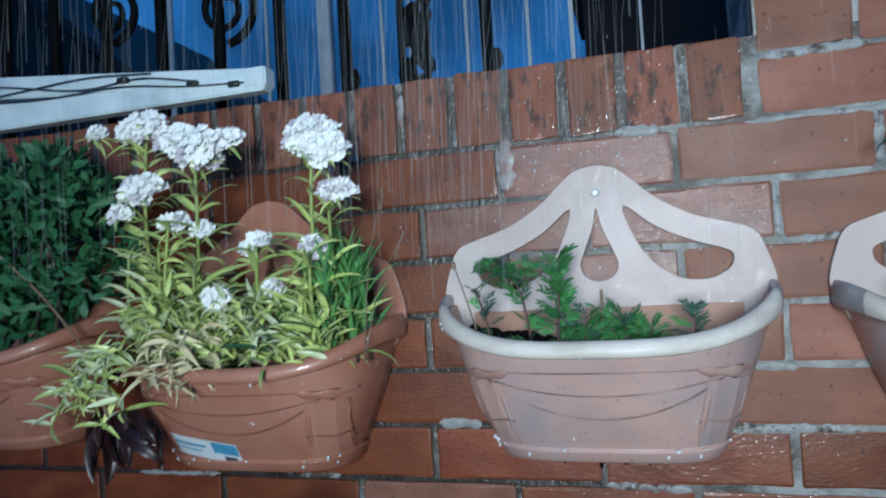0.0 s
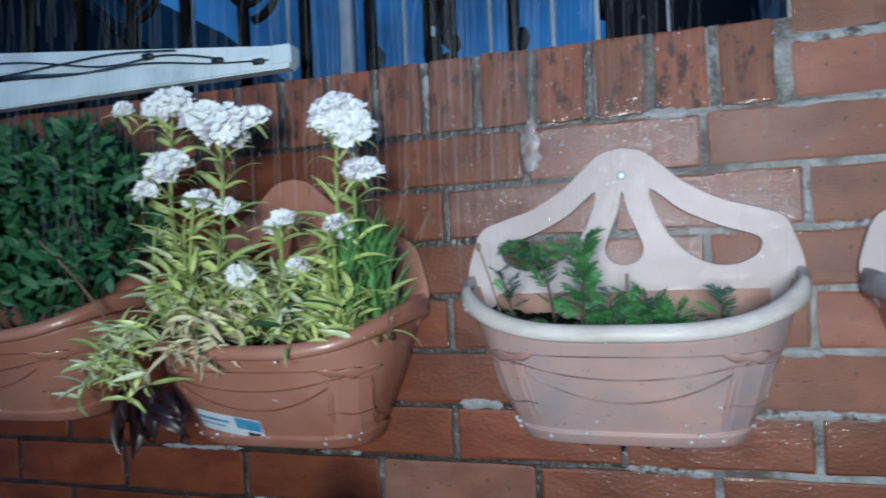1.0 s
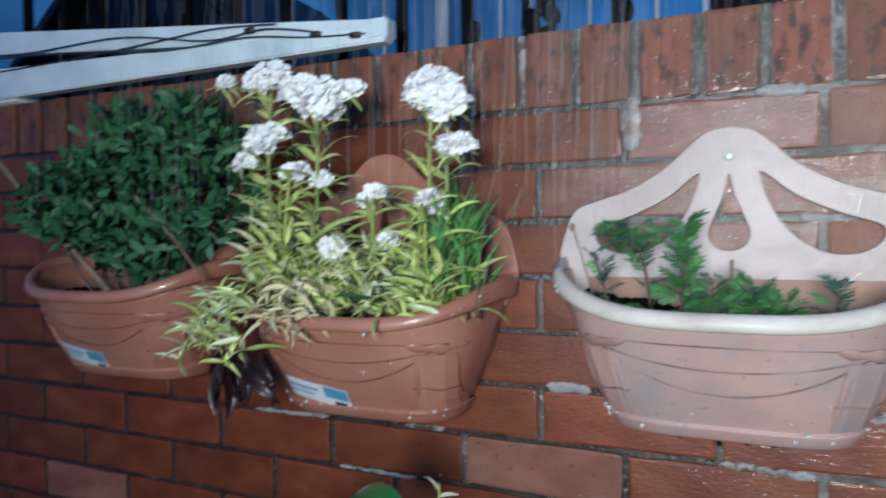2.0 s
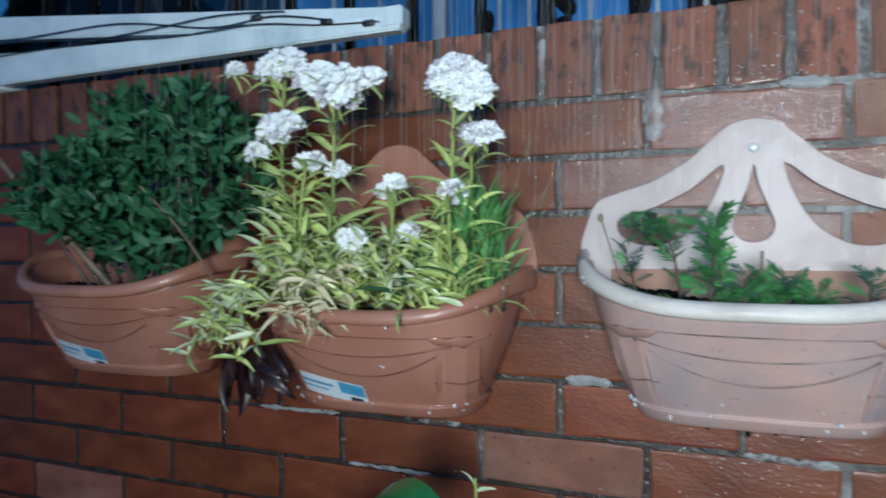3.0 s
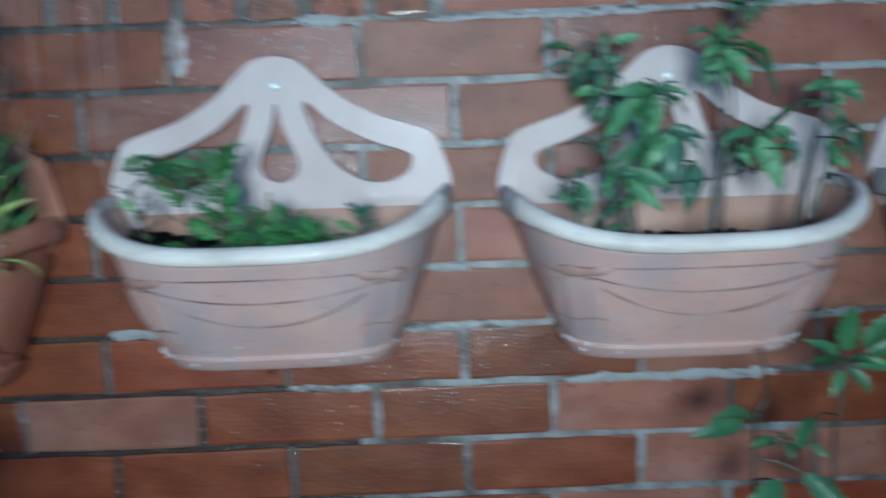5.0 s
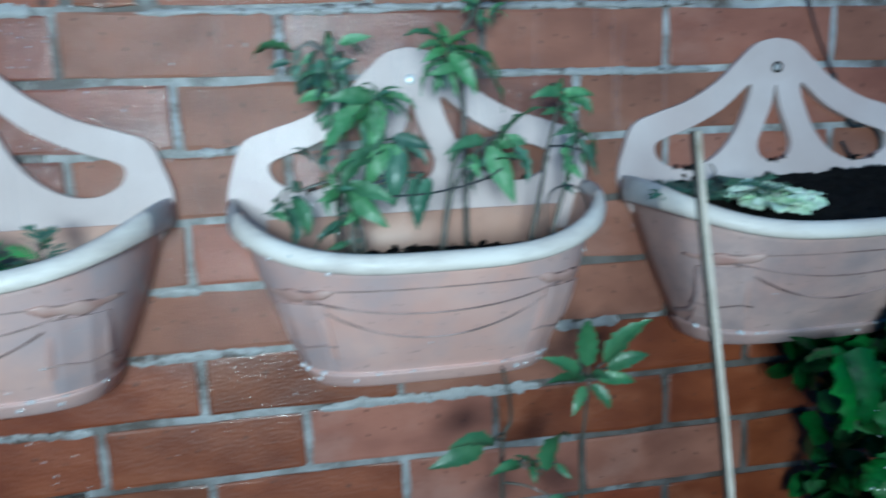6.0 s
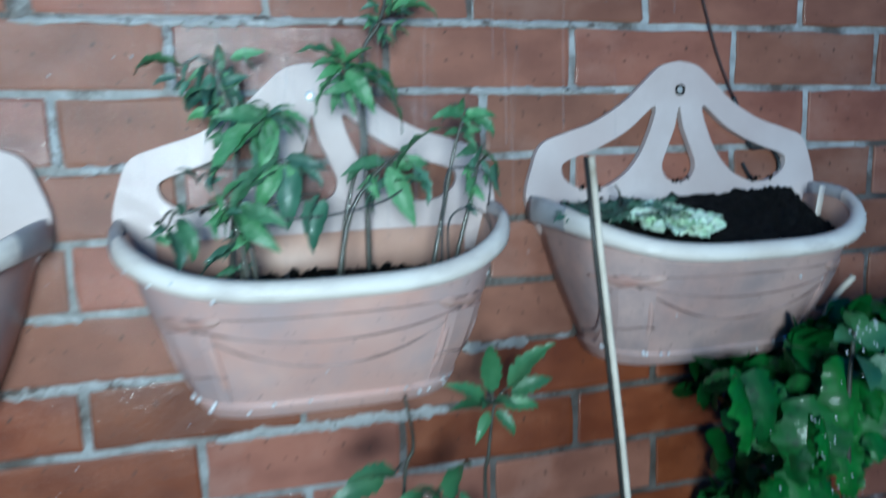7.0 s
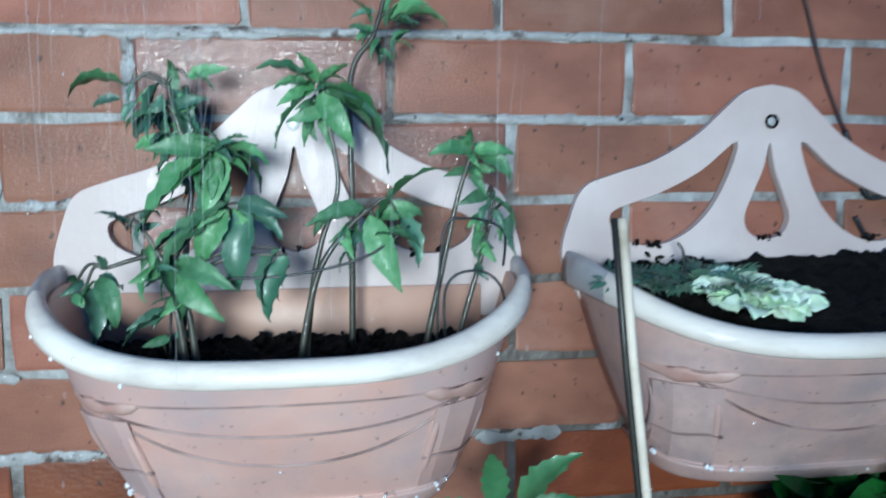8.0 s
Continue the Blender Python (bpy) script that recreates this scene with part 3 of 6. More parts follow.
    if ring_head:
        bm2 = bmesh.new()
        tube(bm2, [(0.0058 * math.cos(k * 0.5236), -0.0145, up + 0.0058 * math.sin(k * 0.5236)) for k in range(13)], 0.0013, 0.0013, 6)
        part("washer", bm2, IRON, plate, "black washer round the screw")
    part("screw", bm, STEEL if not ring_head else EAR, plate, "round-headed steel screw" if not ring_head else "dull grey screw head")
    return pot


def soil_patch(x, z, level, label, heap=0.0, lean=0.0):
    """Soil that fills a basket up to level below the screw."""
    bm = bmesh.new()
    n, rows = 120, 34
    grid = []
    for j in range(rows + 1):
        row = []
        for i in range(n + 1):
            phi = math.pi * i / n
            top = back_height(abs(math.cos(phi)))
            p = bowl_point(phi, min(0.6, max(0.05, (level - 0.004 - top) / (BASE_Z - top) + 0.02)), -0.008)
            px, py = p.x, p.y
            t = j / rows
            yy = -0.018 + (py + 0.018) * t
            hh = level + heap * (1 - t) ** 1.2 + lean * px
            hh += 0.006 * noise.noise((px * 40 + x * 9, yy * 40, 1.7)) + 0.004 * noise.noise((px * 110, yy * 110, 4.2 + x))
            lump = noise.noise((px * 150 + x * 5, yy * 150, 8.1))
            hh += 0.0065 * math.sqrt(max(0.0, lump)) + 0.0016 * noise.noise((px * 420, yy * 420, x))
            row.append(bm.verts.new((px * (0.97 + 0.03 * t), yy, hh)))
        grid.append(row)
    for j in range(rows):
        for i in range(n):
            bm.faces.new((grid[j][i], grid[j + 1][i], grid[j + 1][i + 1], grid[j][i + 1]))
    ob = link("soil", bm, SOIL)
    ob.location = (x, 0, z)
    return tagged(ob, label, "soil", kind="stuff")


POTS = {"far": (-1.148, -0.076), "brown": (-0.682, -0.097), "pale": (-0.213, -0.0755), "pepper": (0.252, -0.080), "bare": (0.701, -0.077)}
basket(*POTS["far"], False, "terracotta-brown plastic wall basket with a printed label", "wall baskets")
basket(*POTS["brown"], False, "terracotta-brown plastic wall basket overflowing with white flowers", "wall baskets", arch=0.016)
basket(*POTS["pale"], True, "faded pink and white wall basket with young seedlings", "wall baskets")
basket(*POTS["pepper"], True, "faded pink and white wall basket with pepper plants", "wall baskets")
basket(*POTS["bare"], True, "dirty greyed pink and white wall basket heaped with black soil", "wall baskets", True, dull=True)
soil_patch(*POTS["far"], -0.185, "dark wet soil in the basket")
soil_patch(*POTS["brown"], -0.190, "dark wet soil in the basket")
soil_patch(*POTS["pale"], -0.192, "dark wet soil in the basket", lean=-0.15)
soil_patch(*POTS["pepper"], -0.191, "dark wet soil in the basket")
soil_patch(*POTS["bare"], -0.177, "heaped black wet soil in the basket", heap=0.046, lean=0.02)

# printed labels on the two brown baskets
for key in ("far", "brown"):
    px, pz = POTS[key]
    lab = thing("plant_label", (px, 0, pz + BASE_Z), "white and blue printed label stuck on the brown basket", "label")

    def label_piece(name, u0, u1, v0, v1, grow, mat, holder):
        bm = bmesh.new()
        g = []
        for j in range(3):
            row = []
            for i in range(9):
                u, v = u0 + (u1 - u0) * i / 8, v0 + (v1 - v0) * j / 2
                p = on_bowl(-0.126 + 0.124 * u, -0.2575 - 0.020 * u - 0.030 * v, grow)
                row.append(bm.verts.new(p + Vector((0, 0, -BASE_Z))))
            g.append(row)
        for j in range(2):
            for i in range(8):
                bm.faces.new((g[j][i], g[j + 1][i], g[j + 1][i + 1], g[j][i + 1]))
        return part(name, bm, mat, holder)

    paper = label_piece("paper", 0, 1, 0, 1, 0.0010, LABEL_W, lab)
    label_piece("blue_panel", 0.70, 0.99, 0.05, 0.60, 0.0016, LABEL_B, paper)
    label_piece("logo_patch", 0.04, 0.15, 0.20, 0.62, 0.0016, LABEL_D, paper)
    label_piece("print_bar", 0.22, 0.62, 0.30, 0.42, 0.0016, LABEL_B, paper)
    label_piece("print_bar", 0.22, 0.55, 0.58, 0.66, 0.0016, LABEL_B, paper)
    label_piece("print_bar", 0.80, 0.95, 0.72, 0.92, 0.0016, LABEL_D, paper)


# ---- leaves ----
def leaf_data(name, length, width, mat, fold=0.25, droop=0.5, tip=1.0, serrate=0.0, rows=8, twist=0.0, round_=0.45, wave=0.0, lobes=0.0):
    """A leaf that starts at the origin and grows along +x, with its upper side to +z, a folded midrib and a drooping tip."""
    bm = bmesh.new()
    prev = None
    x = z = 0.0
    for i in range(rows + 1):
        t = i / rows
        w = width * 0.5 * (math.sin(math.pi * t ** round_ * 0.98 + 0.02) ** tip if t < 1 else 0.02)
        w = max(w, width * 0.03)
        w *= 1 - 0.34 * (1 - abs(math.cos(math.pi * lobes * t))) if lobes else 1
        if serrate and 0 < i < rows:
            w *= 1 + serrate * (1 if i % 2 else -1)
        a = -droop * t * t * 1.6 + droop * 0.2
        if i:
            x += length / rows * math.cos(a)
            z += length / rows * math.sin(a)
        lift = fold * w
        tw = twist * t
        ra, rb_ = wave * width * math.sin(i * 1.7 + twist * 9), wave * width * math.sin(i * 2.1 + 1.3 + twist * 5)
        row = [bm.verts.new((x, -w * math.cos(tw), z + lift - w * math.sin(tw) + ra)), bm.verts.new((x, -w * 0.5, z + lift * 0.35)), bm.verts.new((x, 0, z)), bm.verts.new((x, w * 0.5, z + lift * 0.35)), bm.verts.new((x, w * math.cos(tw), z + lift + w * math.sin(tw) + rb_))]
        if prev:
            for k in range(4):
                bm.faces.new((prev[k], row[k], row[k + 1], prev[k + 1]))
        prev = row
    me = bpy.data.meshes.new(name)
    bm.normal_update()
    bm.to_mesh(me)
    bm.free()
    me.materials.append(mat)
    me.polygons.foreach_set("use_smooth", [True] * len(me.polygons))
    return me


def pinnate_data(name, length, mat, pairs=4, leaflet=0.5, slim=0.3, droop=0.4, seed=0):
    """A feathery leaf: leaflets in pairs along a thin rib."""
    rnd = random.Random(seed)
    bm = bmesh.new()
    rib = []
    for i in range(pairs * 2 + 1):
        t = i / (pairs * 2)
        rib.append(Vector((length * t * 0.85, 0, -droop * length * t * t * 0.5)))
    tube(bm, rib, length * 0.012, length * 0.006, 4)
    for i in range(1, pairs + 1):
        base = rib[i * 2]
        for side in (-1, 1) if i < pairs else (-1, 0, 1):
            L = length * leaflet * (0.65 + 0.35 * math.sin(math.pi * i / (pairs + 1))) * rnd.uniform(0.85, 1.15)
            a = side * rnd.uniform(0.55, 0.85)
            d = Vector((math.cos(a), math.sin(a), rnd.uniform(-0.25, 0.15)))
            n = Vector((-math.sin(a), math.cos(a), 0))
            pts = []
            for t, w in ((0, 0.05), (0.3, 0.9), (0.6, 0.8), (0.85, 0.4), (1.0, 0.03)):
                c = base + d * L * t - Vector((0, 0, L * 0.2 * t * t))
                pts.append((bm.verts.new(c - n * w * L * slim * 0.5 + Vector((0, 0, 0.1 * L * w * slim))), bm.verts.new(c), bm.verts.new(c + n * w * L * slim * 0.5 + Vector((0, 0, 0.1 * L * w * slim)))))
            for p, q in zip(pts, pts[1:]):
                bm.faces.new((p[0], q[0], q[1], p[1]))
                bm.faces.new((p[1], q[1], q[2], p[2]))
    me = bpy.data.meshes.new(name)
    bm.normal_update()
    bm.to_mesh(me)
    bm.free()
    me.materials.append(mat)
    return me


def aim(base, d, roll=0.0, scale=1.0):
    """The pose of a leaf at base that grows along d with its upper side up, turned by roll about its own length."""
    d = Vector(d).normalized()
    y = Vector((0, 0, 1)).cross(d)
    if y.length < 0.05:
        y = Vector((0, 1, 0))
    y.normalize()
    z = d.cross(y)
    m = Matrix((d, y, z)).transposed().to_4x4()
    return Matrix.Translation(base) @ m @ Matrix.Rotation(roll, 4, "X") @ Matrix.Scale(scale, 4)


def leaf(parent, data, base, d, roll=0.0, scale=1.0, name="leaf", face=0.6):
    """face: how far, in radians, the leaf's upper side leans out from the wall towards the light."""
    ob = new(name, data)
    ob.parent = parent
    side = Vector((0, 0, 1)).cross(Vector(d).normalized()).y
    ob.matrix_basis = aim(Vector(base) - parent.location, d, roll + face * max(-1, min(1, side * 1.5)), scale)
    return ob


def stem(parent, pts, r0, r1, mat, name="stem", n=6):
    bm = bmesh.new()
    o = parent.location
    tube(bm, [p - o for p in spline(pts, n)], r0, r1, 7)
    return part(name, bm, mat, parent)


def flower_head(parent, at, r, seed, faded=0.16, face=(0, -0.6, 0.75)):
    """A loose uneven head of ruffled white florets, made of several lobes."""
    rnd = random.Random(seed)
    bm = bmesh.new()
    axis = Vector(face).normalized()
    o = Vector(at) - parent.location
    lobes = [(Vector((0, 0, 0)), 0.72)]
    for k in range(5 if r > 0.02 else 3):
        a = k * 1.257 + rnd.uniform(-0.5, 0.5)
        lobes.append((Vector((math.cos(a) * 0.62, rnd.uniform(-0.25, 0.15), math.sin(a) * 0.42 + 0.06)), rnd.uniform(0.34, 0.58)))
    for off, size_l in lobes:
        c0, rl = o + off * r, size_l * r
        count = max(7, int(30 * (rl / 0.02) ** 1.6))
        for i in range(count):
            th = math.acos(1 - 1.05 * (i + 0.5) / count)
            ph = i * 2.39996 + rnd.uniform(-0.3, 0.3)
            u = axis.orthogonal().normalized()
            v = axis.cross(u)
            nrm = (axis * math.cos(th) + (u * math.cos(ph) + v * math.sin(ph)) * math.sin(th)).normalized()
            c = c0 + Vector((nrm.x, nrm.y, nrm.z * 0.8)) * rl * rnd.uniform(0.70, 1.30)
            nrm = (nrm + axis * 0.7 + Vector((0, -0.5, 0))).normalized()
            a1 = nrm.orthogonal().normalized()
            b1 = nrm.cross(a1)
            size = rnd.uniform(0.0060, 0.0122)
            turn = rnd.random() * 6
            mid = bm.verts.new(c - nrm * size * 0.12)
            dark = rnd.random() < faded
            for k in range(5):
                q = turn + k * 2 * math.pi / 5
                pts = []
                for da, rad, lift in ((-0.62, 0.78, 0.04), (-0.40, 1.05, 0.12), (-0.12, 0.95, 0.0), (0.18, 1.08, 0.14), (0.46, 0.96, 0.02), (0.62, 0.80, 0.10)):
                    e = (a1 * math.cos(q + da) + b1 * math.sin(q + da)) * size * rad * rnd.uniform(0.88, 1.1)
                    pts.append(bm.verts.new(c + e + nrm * size * (lift + rnd.uniform(-0.10, 0.14))))
                for p1, p2 in zip(pts, pts[1:]):
                    bm.faces.new((mid, p1, p2)).material_index = 1 if dark else 0
        bmesh.ops.create_icosphere(bm, subdivisions=2, radius=rl * 0.62, matrix=Matrix.Translation(c0) @ Matrix.Diagonal((1, 1, 0.8, 1)))
    part("flower_head", bm, [PETAL, PETAL_D], parent, "cluster of ruffled white florets", smooth=False)


LANCE = [leaf_data("leaf", 0.070, 0.0098, LEAF_LIME, 0.35, d, 0.8, round_=0.6) for d in (0.35, 0.6, 0.9)]
LANCE_PALE = [leaf_data("leaf", 0.052, 0.0100, LEAF_PALE, 0.35, d, 0.8, round_=0.6) for d in (0.3, 0.6)]
LANCE_DRY = [leaf_data("leaf", 0.050, 0.009, LEAF_DRY, 0.6, d, 0.8, round_=0.6, twist=1.0) for d in (0.6, 1.1)]
LANCE_GREEN = [leaf_data("leaf", 0.085, 0.013, LEAF_GREEN, 0.35, d, 0.8, round_=0.6) for d in (0.15, 0.4)]
LANCE_PURPLE = [leaf_data("leaf", 0.062, 0.018, LEAF_PURPLE, 0.5, d, 0.8, round_=0.6, twist=0.6) for d in (0.5, 0.9)]
PEPPER = [leaf_data("leaf", 0.072, 0.0250, LEAF_PEPPER, 0.35, d, 1.0, 0.03, 13, tw, 0.66, 0.085) for d, tw in ((0.35, 0.1), (0.7, -0.35), (1.1, 0.4), (0.5, 0.5), (0.9, -0.6))]
PEPPER_DARK = [leaf_data("leaf", 0.070, 0.0235, LEAF_DEEP, 0.5, d, 1.0, 0.03, 13, tw, 0.66, 0.10) for d, tw in ((0.5, 0.5), (1.0, -0.5), (0.8, 0.2))]
TOMATO = [leaf_data("leaf", 0.068, 0.0235, LEAF_GREEN, 0.35, d, 0.9, 0.13, 12, 0.3, 0.62, 0.06) for d in (0.4, 0.8)]
BROAD = [leaf_data("leaf", 0.094, w, LEAF_BUSH, -0.25, d, 0.7, 0.04, 17, tw, 0.62, 0.07, 2.6) for d, w, tw in ((0.4, 0.060, 0.3), (0.8, 0.050, -0.4), (1.2, 0.066, 0.2), (0.6, 0.054, 0.6))]
BROAD_G = [leaf_data("leaf", 0.058, 0.044, LEAF_GREEN, 0.25, d, 0.75, 0.06, 9, 0.1, 0.66) for d in (0.5, 0.9)]
FEATHER = [pinnate_data("leaf", 0.040, LEAF_SEED, 5, 0.52, 0.32, 0.4, s) for s in range(4)]
FEATHER_D = [pinnate_data("leaf", 0.036, LEAF_DEEP, 4, 0.52, 0.30, 0.4, 5 + s) for s in range(3)]


# ---- white flowers in the brown basket ----
def sweet_william(base, joints, heads, seed, label, leafy=1.0, mats=None, faded=0.16):
    rnd = random.Random(seed)
    mats = mats or LANCE
    pl = thing("flowering_plant", base, label, "plant", "white flowers")
    pts = [base] + joints
    stem(pl, pts, 0.0032, 0.0022, STEM_LIME)
    path = spline(pts, 10)
    n = len(path)
    levels = max(3, int((path[-1] - path[0]).length / 0.019))
    for k in range(levels):
        i = int((k + 0.7) / levels * (n - 1))
        p = path[min(i, n - 1)]
        turn = k * 1.57 + rnd.uniform(-0.4, 0.4)
        for s in (0, math.pi) if rnd.random() < 0.5 / leafy else (0, math.pi, 1.3):
            a = turn + s
            d = (math.cos(a), math.sin(a) * 0.8, rnd.uniform(0.15, 0.8))
            leaf(pl, rnd.choice(mats), p, d, rnd.uniform(-0.5, 0.5), rnd.uniform(0.75, 1.1) * (1.25 - 0.5 * k / levels))
    for h, (at, r) in enumerate(heads):
        at = Vector(at)
        near = min(path, key=lambda q: (q - at).length)
        if (near - at).length > 0.012:
            stem(pl, [near, near.lerp(at, 0.5) + Vector((0, 0, -0.006)), at], 0.0018, 0.0014, STEM_LIME, "flower_stalk", 4)
        flower_head(pl, at, r, seed * 31 + h, faded)
        for q in range(5):
            a = q * 1.257 + rnd.random()
            leaf(pl, rnd.choice(mats), at - Vector((0, 0, r * 0.45)), (math.cos(a), math.sin(a), rnd.uniform(-0.6, 0.2)), 0, rnd.uniform(0.4, 0.62), "bract")
    return pl


Y1 = -0.135
WF = "sweet william with lime-green leaves and white flower heads"
sweet_william((-0.725, -0.10, -0.275), [(-0.722, -0.125, -0.15), (-0.714, Y1, -0.04), (-0.716, Y1, 0.010)], [((-0.741, Y1, 0.026), 0.027), ((-0.700, Y1 - 0.004, 0.008), 0.031), ((-0.664, Y1, 0.022), 0.015), ((-0.752, Y1, -0.082), 0.016), ((-0.716, Y1 + 0.01, -0.092), 0.011)], 3, WF)
sweet_william((-0.790, -0.09, -0.275), [(-0.800, -0.12, -0.15), (-0.795, Y1, -0.06), (-0.788, Y1, 0.04)], [((-0.788, Y1, 0.050), 0.026), ((-0.818, Y1 + 0.01, 0.044), 0.015), ((-0.869, Y1, 0.050), 0.009), ((-0.791, Y1 - 0.01, -0.036), 0.023), ((-0.830, Y1 - 0.01, -0.064), 0.012)], 5, WF, faded=0.14)
sweet_william((-0.560, -0.09, -0.275), [(-0.556, -0.12, -0.16), (-0.549, Y1, -0.06), (-0.545, Y1, -0.01)], [((-0.546, Y1, 0.012), 0.028), ((-0.522, Y1 - 0.006, -0.007), 0.024)], 8, WF, faded=0.12)
sweet_william((-0.530, -0.10, -0.275), [(-0.528, -0.125, -0.18), (-0.524, -0.14, -0.075)], [((-0.511, -0.14, -0.060), 0.017)], 9, WF, 0.5, faded=0.5)
sweet_william((-0.640, -0.11, -0.275), [(-0.634, -0.13, -0.18), (-0.630, Y1, -0.125)], [((-0.629, Y1, -0.112), 0.009), ((-0.642, Y1, -0.120), 0.006)], 11, WF, 0.4, faded=0.2)
sweet_william((-0.690, -0.12, -0.275), [(-0.684, -0.14, -0.22)], [((-0.682, -0.15, -0.182), 0.014), ((-0.606, -0.14, -0.174), 0.009)], 12, WF)
sweet_william((-0.575, -0.11, -0.275), [(-0.568, -0.13, -0.19), (-0.560, Y1, -0.14)], [((-0.548, Y1, -0.126), 0.013)], 14, WF, faded=0.6)
sweet_william((-0.770, -0.12, -0.275), [(-0.772, -0.14, -0.19), (-0.765, -0.15, -0.11)], [], 16, WF, 1.4)
sweet_william((-0.755, -0.12, -0.275), [(-0.762, -0.145, -0.19), (-0.748, -0.15, -0.08)], [], 18, WF, 1.6)
sweet_william((-0.805, -0.12, -0.275), [(-0.818, -0.145, -0.20), (-0.812, -0.15, -0.12)], [], 19, WF, 1.6, LANCE_PALE)
sweet_william((-0.705, -0.12, -0.275), [(-0.715, -0.145, -0.20), (-0.712, -0.15, -0.13)], [], 20, WF, 1.6)
sweet_william((-0.545, -0.12, -0.275), [(-0.550, -0.145, -0.20), (-0.548, -0.15, -0.13)], [], 23, WF, 1.4)

rnd = random.Random(77)
tuft = thing("leafy_tuft", (-0.68, -0.10, -0.275), "dense low tuft of wet lime-green leaves in the brown basket", "plant")
for i in range(290):
    bx = rnd.uniform(-0.83, -0.515)
    by = rnd.uniform(-0.155, -0.06)
    a = rnd.uniform(0, 6.28)
    d = (math.cos(a) * 0.8, math.sin(a) * 0.7 - 0.25, rnd.uniform(0.2, 1.3))
    h = rnd.uniform(-0.275, -0.195) + (0.05 if bx < -0.7 else 0.0) * rnd.random()
    leaf(tuft, rnd.choice(LANCE if rnd.random() < 0.55 else (LANCE_PALE if bx < -0.62 or rnd.random() < 0.5 else LANCE_GREEN)), (bx, by, h), d, rnd.uniform(-0.8, 0.8), rnd.uniform(0.5, 1.0))
tuft = thing("leafy_tuft", (-0.64, -0.13, -0.275), "dense tuft of pale lime leaves at the brown basket's front", "plant")
for i in range(230):
    bx = rnd.uniform(-0.80, -0.53)
    a = rnd.uniform(0, 6.28)
    h = rnd.uniform(-0.272, -0.175)
    leaf(tuft, rnd.choice(LANCE if rnd.random() < 0.6 else LANCE_PALE), (bx, rnd.uniform(-0.165, -0.10), h), (math.cos(a), math.sin(a) * 0.6 - 0.3, rnd.uniform(-0.1, 1.1)), rnd.uniform(-0.8, 0.8), rnd.uniform(0.4, 0.85))
dry = thing("dry_tuft", (-0.765, -0.15, -0.262), "wilted cream-coloured leaves over the basket's rim", "plant")
for i in range(95):
    a = rnd.uniform(0, 6.28)
    p = (-0.735 + rnd.uniform(-0.04, 0.045), -0.165 + rnd.uniform(-0.025, 0.02), -0.252 + rnd.uniform(-0.035, 0.030))
    leaf(dry, rnd.choice(LANCE_DRY), p, (math.cos(a), math.sin(a) - 0.5, rnd.uniform(-0.9, 0.5)), rnd.uniform(-1, 1), rnd.uniform(0.55, 1.0))

trail = thing("trailing_plant", (-0.845, -0.13, -0.262), "pale variegated trailing plant hanging over the rim, wilted purple below", "plant")
for k in range(7):
    ex, ez = -0.915 + 0.020 * k + rnd.uniform(-0.01, 0.01), rnd.uniform(-0.350, -0.265) - (0.015 if k in (1, 2, 3) else 0)
    path = [(-0.835 + 0.006 * k, -0.135, -0.262), (-0.87 + 0.008 * k, -0.165, -0.246), ((-0.87 + ex) / 2, -0.175, (ez - 0.25) / 2 + 0.005), (ex, -0.18, ez)]
    stem(trail, path, 0.002, 0.0014, STEM_LIME, n=5)
    pts = spline(path, 6)
    for i in range(5, len(pts), 2):
        for s in range(3):
            a = rnd.uniform(0, 6.28)
            leaf(trail, rnd.choice(LANCE_PALE if rnd.random() < 0.6 else LANCE), pts[i], (math.cos(a), math.sin(a) * 0.7 - 0.3, rnd.uniform(-0.5, 0.8)), rnd.uniform(-0.7, 0.7), rnd.uniform(0.45, 0.85))
for i in range(17):
    a = rnd.uniform(-0.3, 2.6)
    p = (-0.825 + rnd.uniform(-0.02, 0.03), -0.172, -0.325 + rnd.uniform(-0.02, 0.01))
    leaf(trail, rnd.choice(LANCE_PURPLE), p, (math.cos(a), -0.25, -abs(math.sin(a)) - 0.25), rnd.uniform(-1, 1), rnd.uniform(0.8, 1.35), "wilted_leaf")
stem(trail, [(-0.845, -0.15, -0.262), (-0.845, -0.175, -0.29), (-0.835, -0.172, -0.33)], 0.002, 0.002, STEM_DRY, n=4)

BLADE = [leaf_data("leaf", 0.085, 0.0085, LEAF_GRASS, 0.35, d, 0.8, round_=0.6) for d in (0.15, 0.4)]
grassy = thing("grassy_plant", (-0.505, -0.10, -0.272), "upright plant with narrow dark green leaves", "plant")
for k in range(6):
    bx, by = -0.552 + 0.010 * k, -0.10 + rnd.uniform(-0.03, 0.03)
    tip = (bx + rnd.uniform(-0.01, 0.02), by - 0.02, rnd.uniform(-0.195, -0.135))
    stem(grassy, [(bx, by, -0.272), ((bx + tip[0]) / 2, by - 0.012, -0.2), tip], 0.0022, 0.0014, STEM_DARK, n=5)
    pts = spline([(bx, by, -0.272), ((bx + tip[0]) / 2, by - 0.012, -0.2), tip], 7)
    for i in range(2, len(pts)):
        for q in range(3):
            a = i * 2.4 + q * 2.8 + rnd.random()
            leaf(grassy, rnd.choice(BLADE), pts[i], (math.cos(a) * 0.34, math.sin(a) * 0.4, rnd.uniform(0.4, 1.2)), rnd.uniform(-0.5, 0.5), rnd.uniform(0.5, 0.8))

